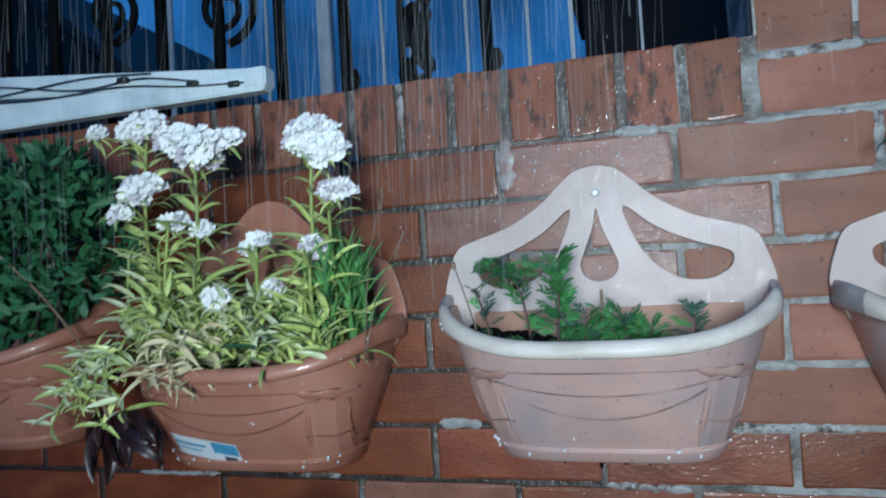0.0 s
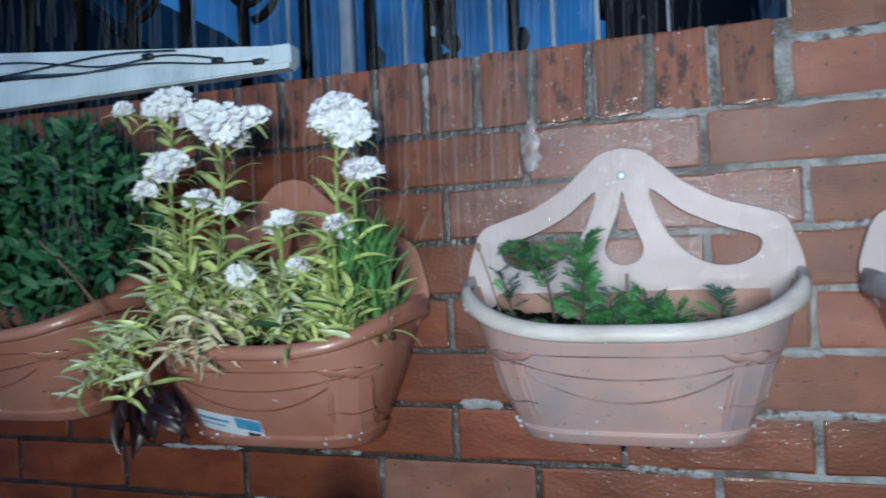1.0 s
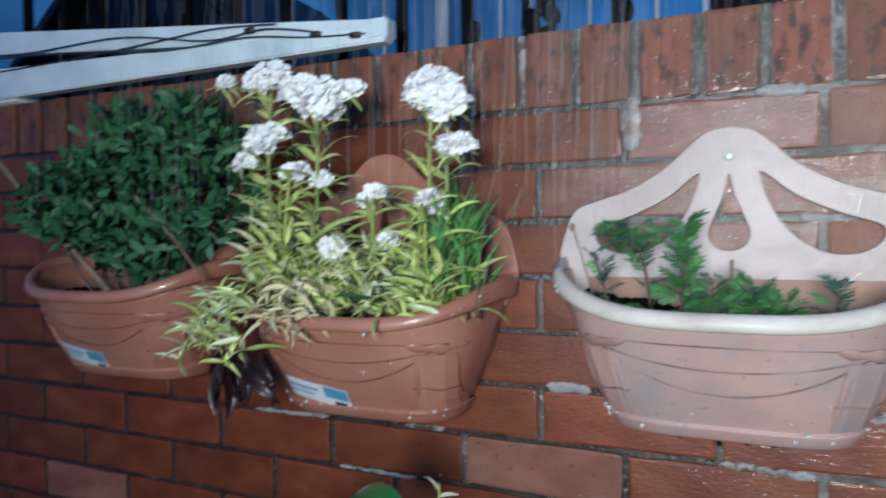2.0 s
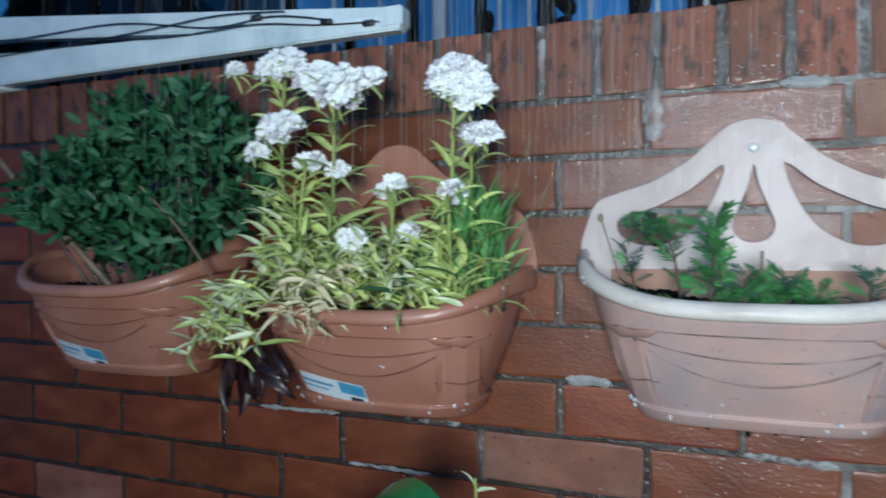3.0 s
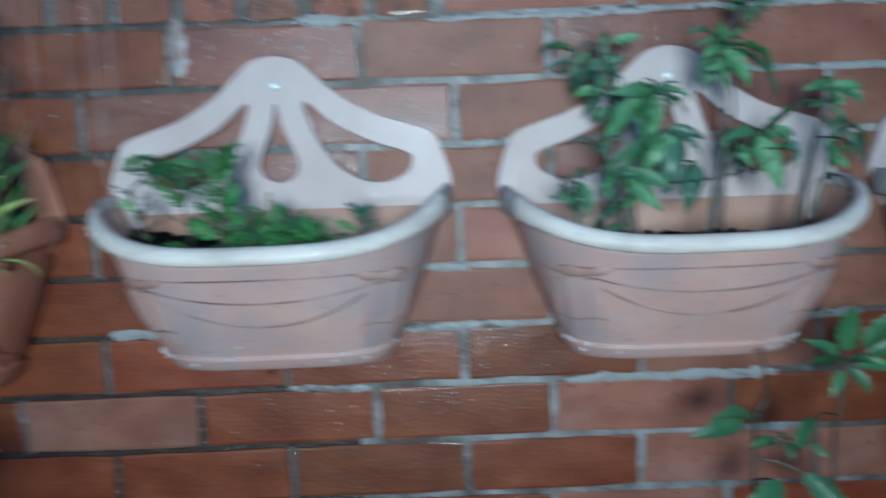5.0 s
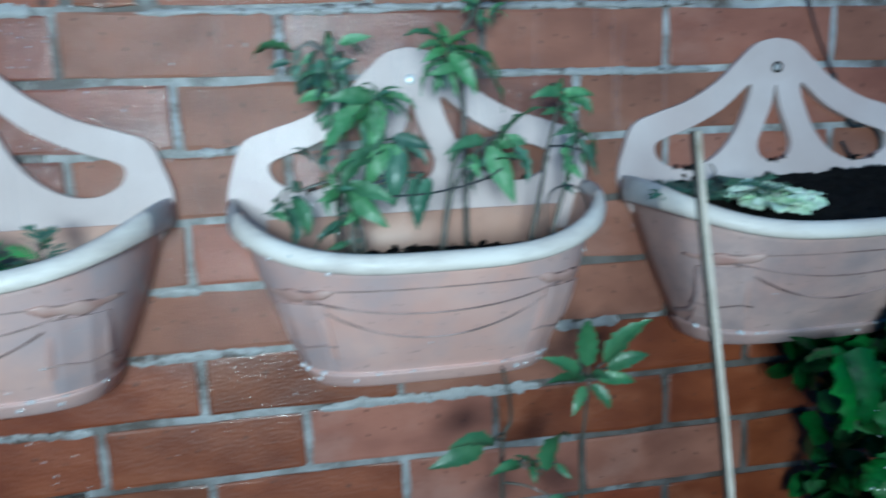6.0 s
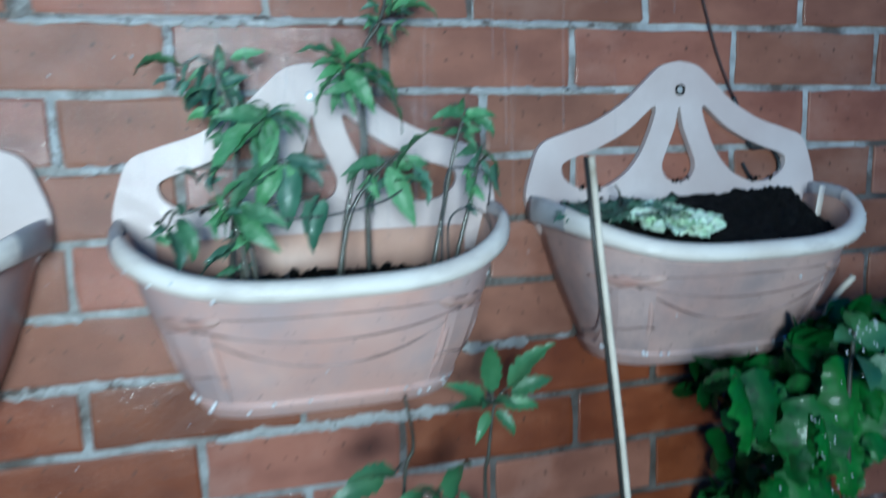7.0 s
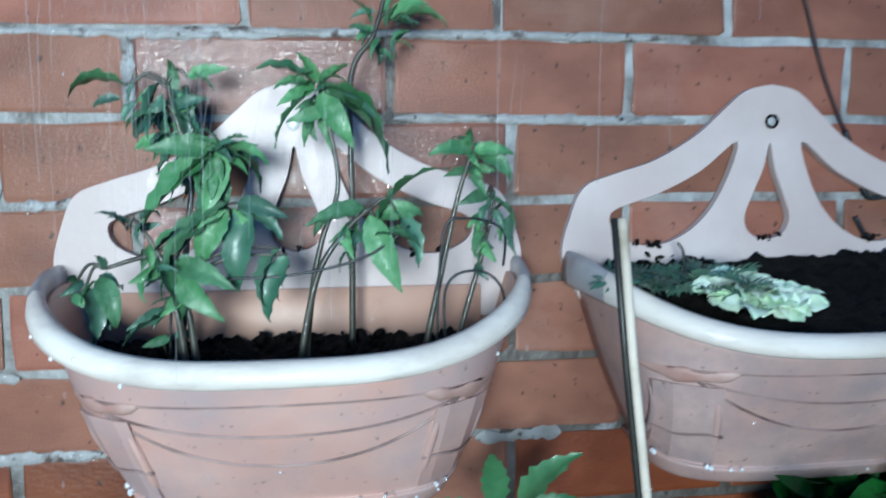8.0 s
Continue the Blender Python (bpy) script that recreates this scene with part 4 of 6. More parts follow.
# thin dry seed stalks that lean out beside it
for base, tip in (((-0.500, -0.11, -0.268), (-0.452, -0.140, -0.060)), ((-0.495, -0.12, -0.268), (-0.427, -0.145, -0.115))):
    stalk = thing("grass_stalk", base, "thin dry grass stalk with a seed head", "grass")
    b, e = Vector(base), Vector(tip)
    stem(stalk, [b, b.lerp(e, 0.5) + Vector((-0.006, 0, 0.012)), e], 0.0008, 0.0005, STEM_DRY, n=6)
    bm = bmesh.new()
    for k in range(16):
        c = e - (e - b).normalized() * 0.0022 * k - b + Vector((rnd.uniform(-0.002, 0.002), rnd.uniform(-0.002, 0.002), 0))
        bmesh.ops.create_icosphere(bm, subdivisions=1, radius=0.0016, matrix=Matrix.Translation(c) @ Matrix.Diagonal((0.7, 0.7, 1.7, 1)))
    part("seed_head", bm, STEM_DRY, stalk)

# ---- dense shrub in the far basket ----
shrub = thing("leafy_shrub", (-1.10, -0.10, -0.268), "dark green small-leaved shrub in two uneven clumps in the far basket", "shrub")
for k in range(9):
    bx = -1.23 + 0.035 * k
    stem(shrub, [(bx * 0.6 - 0.44, -0.10, -0.268), (bx, -0.13, -0.16), (bx + rnd.uniform(-0.03, 0.05), -0.14, -0.03)], 0.003, 0.0015, STEM_DARK, n=5)
bm = bmesh.new()
o = shrub.location
lobes = ((-1.00, -0.13, -0.030, 0.140, 0.085, 0.075), (-1.14, -0.15, -0.115, 0.125, 0.080, 0.070), (-0.96, -0.11, -0.125, 0.115, 0.070, 0.070), (-1.07, -0.10, -0.185, 0.120, 0.060, 0.060))
for i in range(2700):
    cx, cy, cz, rx, ry, rz = lobes[rnd.choice((0, 0, 0, 1, 1, 1, 2, 3))]
    while True:
        u, v, w = rnd.uniform(-1.1, 1.1), rnd.uniform(-1.1, 1.1), rnd.uniform(-1.1, 1.1)
        x, y, z = cx + u * rx, cy + v * ry, cz + w * rz
        lump = 0.5 * noise.noise((x * 16, y * 16, z * 16)) + 0.3 * noise.noise((x * 40, y * 40, z * 40))
        if 0.15 < u * u + v * v + w * w + lump < 1.0 and z > -0.25 and y < -0.02:
            break
    c = Vector((x, y, z)) - o
    d = Vector((rnd.uniform(-1, 1), rnd.uniform(-1, 0.5), rnd.uniform(-0.3, 1.0))).normalized()
    L = rnd.uniform(0.018, 0.036)
    s = d.cross(Vector((rnd.uniform(-1, 1), rnd.uniform(-1, 1), rnd.uniform(-1, 1)))).normalized() * L * 0.21
    nrm = d.cross(s).normalized() * L * 0.08
    v0, v1, v2, v3, v4, v5 = [bm.verts.new(p) for p in (c, c + d * L * 0.35 - s + nrm, c + d * L * 0.75 - s * 0.8, c + d * L, c + d * L * 0.75 + s * 0.8, c + d * L * 0.35 + s + nrm)]
    bm.faces.new((v0, v1, v2, v3))
    bm.faces.new((v0, v3, v4, v5))
crown = part("crown", bm, LEAF_DARK, shrub, smooth=False)
shoot = thing("dry_cane", (-1.075, -0.150, -0.262), "thin dry cane leaning out of the far basket", "cane")
stem(shoot, [(-1.075, -0.150, -0.262), (-1.20, -0.190, -0.118), (-1.36, -0.190, 0.020)], 0.0052, 0.0045, STEM_DRY, n=6)
shoot = thing("dry_cane", (-0.925, -0.100, -0.262), "thin dry cane leaning in the far basket", "cane")
stem(shoot, [(-0.925, -0.100, -0.262), (-0.955, -0.150, -0.170), (-0.990, -0.190, -0.105)], 0.0022, 0.0016, STEM_DRY, n=6)


# ---- seedlings in the pale basket ----
def seedling(pts, size, leaves, seed, dark=0.0, foot=0.35, crown=0, label="young feathery-leaved seedling in the pale basket"):
    """foot: how far up the stem, from 0 to 1, the leaves begin; crown: leaves that spread from its tip."""
    r = random.Random(seed)
    pl = thing("seedling", (pts[0][0], pts[0][1], -0.262), label, "seedling", "seedlings in the pale basket")
    pts = [(pts[0][0], pts[0][1], -0.278)] + list(pts)
    stem(pl, pts, 0.0021, 0.0011, STEM_PURPLE, n=6)
    path = spline(pts, 8)
    for k in range(leaves):
        t = foot + (1 - foot) * (k + 1) / leaves
        a = k * 2.4 + r.random()
        leaf(pl, r.choice(FEATHER_D if r.random() < dark else FEATHER), path[int(t * (len(path) - 1))], (math.cos(a), math.sin(a) * 0.8 - 0.1, r.uniform(0.35, 0.8) + 0.9 * t * t), r.uniform(-0.5, 0.5), size * r.uniform(0.7, 1.15) * (1.15 - 0.35 * t))
    for k in range(crown):
        a = r.uniform(0, 6.28)
        at = Vector(path[-1]) + Vector((r.uniform(-0.030, 0.026), r.uniform(-0.012, 0.012), r.uniform(-0.012, 0.016)))
        leaf(pl, r.choice(FEATHER_D if r.random() < dark else FEATHER), at, (math.cos(a), math.sin(a) * 0.6 - 0.2, r.uniform(-0.3, 0.7)), r.uniform(-0.6, 0.6), size * r.uniform(0.6, 0.95))
    return pl


Y2 = -0.108
seedling([(-0.338, Y2, -0.262), (-0.342, Y2, -0.228), (-0.353, Y2, -0.190)], 0.62, 14, 1, 0.8, 0.35, label="small dark spindly seedling in the pale basket")
seedling([(-0.289, Y2, -0.262), (-0.296, Y2, -0.211), (-0.303, Y2, -0.186), (-0.312, Y2, -0.168)], 0.62, 18, 2, 0.5, 0.20, 34, "green seedling with a spread crown in the pale basket")
seedling([(-0.260, Y2, -0.262), (-0.256, Y2, -0.207), (-0.253, Y2, -0.162)], 0.72, 30, 3, 0.1, 0.42, label="tallest bushy green seedling in the pale basket")
seedling([(-0.252, Y2, -0.262), (-0.249, Y2, -0.222)], 0.48, 8, 33, 0.3, 0.4)
seedling([(-0.228, Y2, -0.262), (-0.226, Y2, -0.226)], 0.78, 20, 4, 0.3, 0.15)
seedling([(-0.213, Y2, -0.262), (-0.207, Y2, -0.226)], 0.72, 15, 5, 0.3, 0.20)
seedling([(-0.184, Y2, -0.262), (-0.184, Y2, -0.230)], 0.76, 20, 6, 0.2, 0.15)
seedling([(-0.160, Y2, -0.262), (-0.154, Y2, -0.240)], 0.76, 18, 7, 0.2, 0.10)
seedling([(-0.110, Y2, -0.262), (-0.109, Y2, -0.226)], 0.76, 15, 8, 0.6, 0.30, label="small dark seedling standing apart in the pale basket")
dryst = thing("dry_stalk", (-0.345, -0.115, -0.262), "thin dry stalk with a withered bud", "stalk")
stem(dryst, [(-0.342, -0.115, -0.278), (-0.362, -0.115, -0.205), (-0.376, -0.115, -0.160)], 0.0012, 0.0008, STEM_DRY, n=6)
bm = bmesh.new()
bmesh.ops.create_icosphere(bm, subdivisions=2, radius=0.004, matrix=Matrix.Translation(Vector((-0.377, -0.115, -0.158)) - dryst.location) @ Matrix.Diagonal((0.8, 0.8, 1.3, 1)))
part("bud", bm, STEM_DRY, dryst)
stump = thing("dry_stalk", (-0.209, -0.095, -0.262), "short cut dry stalk standing in the soil", "stalk")
stem(stump, [(-0.209, -0.095, -0.278), (-0.208, -0.095, -0.196)], 0.0022, 0.0018, STEM_DRY, n=4)


# ---- pepper plants ----
def pepper(base, joints, leaves, seed, label="pepper plant with long pointed wet green leaves"):
    """leaves: rows of the leaf's foot, its direction, its size and whether it is a dark one."""
    r = random.Random(seed)
    pl = thing("pepper_plant", base, label, "pepper plant", "pepper plants")
    stem(pl, [Vector(base) - Vector((0, 0, 0.022)), base] + joints, 0.0033, 0.0015, STEM_DARK, n=8)
    path = spline([base] + joints, 10)
    for at, d, size, dark in leaves:
        at = Vector(at)
        near = min(path, key=lambda q: (q - at).length + max(0, q.z - at.z) * 0.8)
        if (near - at).length > 0.01:
            stem(pl, [near, near.lerp(at, 0.55) + Vector((0, 0, 0.008)), at], 0.0016, 0.0010, STEM_DARK, "leaf_stalk", 4)
        leaf(pl, r.choice(PEPPER_DARK if dark else PEPPER), at, d, r.uniform(-0.9, 0.9), size * r.uniform(0.9, 1.12))
        for extra in range(r.choice((1, 2, 2, 3, 3))):
            turn = Vector(d) + Vector((r.uniform(-1.3, 1.3), r.uniform(-0.5, 0.3), r.uniform(-1.2, 0.5)))
            leaf(pl, r.choice(PEPPER_DARK if r.random() < 0.48 else PEPPER), at + Vector((r.uniform(-0.006, 0.006), r.uniform(-0.006, 0.02), r.uniform(-0.022, 0.006))), turn, r.uniform(-1.0, 1.0), max(0.30, size * r.uniform(0.30, 0.72)))
    return pl


def whorl(c, n, seed, size=1.0, rise=(-0.2, 0.6), dark=0.2, flat=0.8):
    r = random.Random(seed)
    out = []
    for k in range(n):
        a = k * 2 * math.pi / n + r.uniform(-0.4, 0.4)
        d = (math.cos(a), math.sin(a) * flat, r.uniform(*rise))
        out.append((Vector(c) + Vector(d).normalized() * 0.006, d, size * r.uniform(0.7, 1.15), r.random() < dark))
    return out


# middle plant with the high crown
pepper((0.265, -0.105, -0.262), [(0.271, -0.105, -0.212), (0.279, -0.105, -0.175), (0.292, -0.103, -0.130), (0.280, -0.105, -0.062)], [
        ((0.278, -0.105, -0.060), (-0.84, -0.35, 0.42), 0.65, False),
        ((0.278, -0.105, -0.058), (-0.39, -0.53, 0.75), 0.43, False),
        ((0.276, -0.105, -0.063), (-0.65, -0.30, -0.69), 0.76, False),
        ((0.282, -0.105, -0.062), (0.76, -0.20, -0.62), 1.15, False),
        ((0.282, -0.105, -0.060), (0.90, -0.25, -0.36), 0.89, False),
        ((0.280, -0.105, -0.064), (0.47, -0.33, -0.82), 0.68, False),
        ((0.280, -0.105, -0.058), (0.72, -0.51, 0.48), 0.44, False),
        ((0.276, -0.105, -0.061), (-0.75, -0.53, -0.39), 0.43, False),
], 1)
# its low drooping branch
pepper((0.262, -0.112, -0.262), [(0.276, -0.112, -0.20), (0.300, -0.112, -0.165), (0.318, -0.110, -0.150)], [
        ((0.320, -0.110, -0.162), (0.62, -0.21, 0.76), 1.06, False),
        ((0.315, -0.110, -0.157), (0.34, -0.23, -0.91), 0.98, False),
        ((0.335, -0.110, -0.153), (0.46, -0.31, -0.83), 0.73, True),
        ((0.311, -0.110, -0.150), (-0.91, -0.36, -0.19), 0.63, False),
        ((0.296, -0.110, -0.164), (0.18, -0.54, -0.82), 0.42, False),
        ((0.290, -0.110, -0.152), (-0.66, -0.50, -0.56), 0.46, False),
], 8)
# left plants
pepper((0.172, -0.105, -0.260), [(0.177, -0.105, -0.226), (0.197, -0.105, -0.163), (0.206, -0.105, -0.104)], [
        ((0.205, -0.105, -0.104), (-0.95, -0.31, -0.04), 0.73, False),
        ((0.203, -0.105, -0.106), (-0.73, -0.21, -0.65), 1.07, False),
        ((0.205, -0.105, -0.106), (-0.73, -0.30, -0.61), 0.75, False),
        ((0.205, -0.105, -0.107), (-0.53, -0.44, -0.73), 0.52, False),
        ((0.207, -0.105, -0.108), (-0.18, -0.34, -0.92), 0.67, False),
        ((0.211, -0.105, -0.105), (0.74, -0.32, -0.59), 0.72, False),
        ((0.211, -0.105, -0.104), (0.87, -0.45, -0.21), 0.51, False),
        ((0.207, -0.105, -0.102), (0.79, -0.57, 0.23), 0.40, False),
        ((0.205, -0.105, -0.102), (-0.42, -0.71, 0.57), 0.32, False),
], 2)
pepper((0.185, -0.115, -0.260), [(0.180, -0.115, -0.22), (0.165, -0.115, -0.185), (0.125, -0.115, -0.192)], [
        ((0.214, -0.115, -0.151), (-0.84, -0.22, -0.50), 1.05, False),
        ((0.163, -0.115, -0.183), (0.43, -0.31, -0.85), 0.73, False),
        ((0.164, -0.115, -0.188), (-0.53, -0.46, -0.71), 0.49, False),
        ((0.121, -0.115, -0.198), (0.40, -0.40, -0.83), 0.57, False),
        ((0.111, -0.115, -0.205), (0.34, -0.36, -0.87), 0.63, True),
        ((0.105, -0.115, -0.201), (-0.06, -0.93, 0.37), 0.25, False),
        ((0.122, -0.115, -0.193), (0.20, -0.74, 0.64), 0.31, True),
], 3)
pepper((0.178, -0.118, -0.260), [(0.174, -0.118, -0.225), (0.166, -0.117, -0.190), (0.152, -0.114, -0.165)], [
        ((0.172, -0.118, -0.190), (0.90, -0.35, -0.25), 0.75, False),
        ((0.170, -0.118, -0.196), (0.70, -0.35, -0.60), 0.70, False),
        ((0.160, -0.118, -0.180), (0.55, -0.50, 0.60), 0.45, False),
        ((0.140, -0.112, -0.165), (-0.30, -0.40, 0.50), 0.35, True),
        ((0.150, -0.112, -0.158), (0.50, -0.40, 0.30), 0.38, True),
        ((0.177, -0.115, -0.222), (-0.88, -0.29, -0.37), 0.77, True),
        ((0.164, -0.115, -0.223), (-0.74, -0.53, -0.42), 0.43, True),
        ((0.224, -0.110, -0.150), (-0.15, -0.23, -0.96), 0.98, True),
        ((0.248, -0.110, -0.180), (-0.47, -0.34, -0.81), 0.67, True),
        ((0.253, -0.110, -0.186), (-0.38, -0.29, -0.88), 0.79, True),
        ((0.218, -0.110, -0.146), (0.92, -0.34, -0.21), 0.66, True),
], 9)
# right plants
pepper((0.359, -0.100, -0.258), [(0.371, -0.10, -0.203), (0.384, -0.10, -0.145), (0.396, -0.10, -0.108)], [
        ((0.396, -0.100, -0.108), (-0.90, -0.43, 0.06), 0.52, False),
        ((0.397, -0.100, -0.107), (0.91, -0.40, -0.03), 0.56, False),
        ((0.395, -0.100, -0.106), (-0.22, -0.67, 0.71), 0.34, False),
        ((0.399, -0.100, -0.109), (0.79, -0.44, -0.44), 0.52, False),
], 4)
pepper((0.389, -0.080, -0.256), [(0.406, -0.08, -0.196), (0.417, -0.085, -0.147)], [
        ((0.410, -0.100, -0.144), (0.68, -0.41, -0.60), 0.55, False),
        ((0.408, -0.100, -0.141), (-0.78, -0.59, -0.20), 0.39, False),
        ((0.429, -0.100, -0.156), (-0.16, -0.41, -0.90), 0.56, True),
        ((0.405, -0.100, -0.170), (-0.50, -0.57, -0.65), 0.40, False),
        ((0.402, -0.100, -0.180), (0.41, -0.69, -0.60), 0.33, False),
], 5)
# tall shoots behind
pepper((0.300, -0.055, -0.262), [(0.302, -0.055, -0.15), (0.303, -0.055, -0.047), (0.322, -0.055, -0.012), (0.332, -0.055, 0.03), (0.330, -0.05, 0.10)], [
        ((0.321, -0.055, -0.003), (-0.53, -0.19, 0.83), 0.40, False),
        ((0.331, -0.055, -0.003), (0.33, -0.17, 0.93), 0.46, False),
        ((0.341, -0.055, -0.000), (0.98, -0.13, 0.18), 0.61, False),
        ((0.326, -0.055, -0.008), (-0.79, -0.22, -0.57), 0.34, True),
        ((0.336, -0.055, 0.002), (0.87, -0.15, 0.47), 0.52, False),
        ((0.324, -0.055, 0.006), (-0.97, -0.22, -0.13), 0.34, True),
] + whorl((0.330, -0.055, 0.060), 6, 13, 0.6, (-0.1, 0.8), 0.3), 6, "tall thin pepper shoot behind the others")
pepper((0.160, -0.060, -0.262), [(0.170, -0.06, -0.17), (0.176, -0.06, -0.118), (0.165, -0.06, -0.08), (0.160, -0.06, -0.053)], [
        ((0.129, -0.060, -0.055), (-0.99, -0.11, 0.13), 0.71, False),
        ((0.175, -0.060, -0.048), (0.96, -0.15, 0.24), 0.51, False),
        ((0.163, -0.060, -0.062), (0.07, -0.18, 0.98), 0.43, False),
        ((0.153, -0.060, -0.053), (-0.33, -0.14, -0.93), 0.55, True),
        ((0.164, -0.060, -0.057), (0.31, -0.11, -0.94), 0.68, True),
        ((0.155, -0.060, -0.062), (0.03, -0.13, -0.99), 0.60, True),
        ((0.135, -0.060, -0.053), (-0.31, -0.25, -0.92), 0.30, True),
] + whorl((0.158, -0.060, -0.075), 8, 31, 0.5, (-0.6, 0.5), 0.7) + whorl((0.168, -0.060, -0.100), 7, 32, 0.5, (-0.8, 0.3), 0.7), 7, "dark-leaved pepper shoot against the wall")
wire = thing("drip_wire", (0.165, -0.11, -0.265), "thin black wire looping between the pepper stems", "wire")
bm = bmesh.new()
for loop in ([(0.165, -0.11, -0.285), (0.172, -0.115, -0.21), (0.20, -0.118, -0.202), (0.255, -0.118, -0.200), (0.31, -0.118, -0.188), (0.345, -0.115, -0.165)],
             [(0.375, -0.11, -0.285), (0.372, -0.115, -0.215), (0.395, -0.115, -0.200), (0.418, -0.105, -0.215), (0.425, -0.095, -0.255)],
             [(0.365, -0.105, -0.285), (0.371, -0.11, -0.175), (0.388, -0.11, -0.160), (0.420, -0.10, -0.17), (0.423, -0.09, -0.20)]):
    tube(bm, [p - wire.location for p in spline(loop, 7)], 0.0011, 0.0011, 6)
part("wire_loop", bm, CABLE, wire)

# ---- in the bare basket ----
clump = thing("mint_seedling_clump", (0.640, -0.10, -0.235), "clump of pale mint-green wet leaves lying on black soil", "plant")
MINT = [leaf_data("leaf", 0.036, 0.029, LEAF_MINT, 0.12, d, 0.6, 0.05, 9, 0.2, 0.62, 0.05) for d in (0.4, 0.8)]
for i in range(140):
    u, w = max(-0.8, min(0.8, rnd.gauss(0, 0.36))), max(-0.8, min(0.8, rnd.gauss(0, 0.36)))
    p = (0.632 + 0.050 * u + 0.012 * w, -0.106 - 0.038 * w, -0.232 - 0.006 * u - 0.009 * w + rnd.uniform(0, 0.014))
    a = rnd.uniform(0, 6.28)
    leaf(clump, rnd.choice(MINT), p, (math.cos(a), math.sin(a) - 0.2, rnd.uniform(-0.1, 0.35)), rnd.uniform(-0.5, 0.5), rnd.uniform(0.4, 0.85), face=0.4)
for i in range(70):
    p = (0.575 + rnd.uniform(-0.05, 0.06), -0.085 + rnd.uniform(-0.045, 0.035), -0.222 + rnd.uniform(0, 0.012))
    a = rnd.uniform(0, 6.28)
    leaf(clump, rnd.choice(FEATHER_D), p, (math.cos(a), math.sin(a), rnd.uniform(0.0, 0.8)), 0, rnd.uniform(0.4, 0.8))
peg = thing("plant_tag", (0.868, -0.06, -0.245), "small white plastic plant tag in the soil", "tag")
bm = bmesh.new()
box(bm, (-0.006, -0.001, 0), (0.006, 0.001, 0.045), 0.0006, 1)
part("blade", bm, RIM_W, peg).rotation_euler = (0.1, 0.08, 0.3)
sprout = thing("dry_twig", (0.595, -0.05, -0.235), "thin dark bent twig in black soil", "twig")
stem(sprout, [(0.595, -0.05, -0.235), (0.598, -0.05, -0.2), (0.592, -0.05, -0.188)], 0.0018, 0.001, STEM_DARK, n=5)

# cord hanging on the wall behind the bare basket
cord = thing("cord", (0.784, -0.004, -0.085), "thin dark red cord hanging against the brick wall", "cord")
bm = bmesh.new()
tube(bm, [p - cord.location for p in spline([(0.690, -0.006, 0.20), (0.718, -0.006, 0.09), (0.738, -0.006, 0.03), (0.760, -0.006, -0.035), (0.784, -0.006, -0.085)], 6)], 0.0016, 0.0016, 6)
part("strand", bm, CORD, cord)
bm = bmesh.new()
tube(bm, [p - cord.location for p in spline([(0.784, -0.006, -0.085), (0.80, -0.006, -0.12), (0.812, -0.007, -0.150), (0.838, -0.008, -0.150), (0.855, -0.007, -0.170), (0.850, -0.006, -0.19), (0.82, -0.006, -0.195), (0.80, -0.006, -0.17)], 6)], 0.0026, 0.0022, 6)
part("loop", bm, CABLE, cord)

# ---- cane and plants that rise from the ground ----
cane = thing("garden_cane", (0.580, -0.253, Z_GROUND), "pale bamboo cane standing upright, its shaded side painted black", "cane")
bm = bmesh.new()
o = cane.location
foot, head = Vector((0.580, -0.253, Z_GROUND)), Vector((0.458, -0.253, -0.153))
pts = [foot.lerp(head, t / 14) - o + Vector((0.0012 * math.sin(t * 1.3), 0, 0)) for t in range(15)]
tube(bm, pts, 0.0031, 0.0029, 10)
for t in (3, 6, 9, 12):
    c = pts[t]
    bmesh.ops.create_uvsphere(bm, u_segments=10, v_segments=6, radius=0.0036, matrix=Matrix.Translation(c) @ Matrix.Diagonal((1, 1, 0.5, 1)))
part("pole", bm, CANE, cane)
# shade on the cane's left side, put in as a thin black tube
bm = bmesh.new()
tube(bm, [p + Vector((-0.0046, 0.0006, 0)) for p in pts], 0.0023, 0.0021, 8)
part("wet_side", bm, CANE_SHADE, cane, "shaded side of the cane, painted black")


def ground_plant(name, base, joints, leaves, mat, label, category, data, seed, r=0.004):
    rr = random.Random(seed)
    pl = thing(name, base, label, category)
    stem(pl, [base] + joints, r, r * 0.5, mat, n=8)
    path = spline([base] + joints, 10)
    for at, d, size in leaves:
        at = Vector(at)
        near = min(path, key=lambda q: (q - at).length)
        if (near - at).length > 0.012:
            stem(pl, [near, near.lerp(at, 0.5) + Vector((0, 0, 0.004)), at], 0.0015, 0.001, mat, "leaf_stalk", 4)
        leaf(pl, rr.choice(data), at, d, rr.uniform(-0.3, 0.3), size, face=0.85)
    return pl


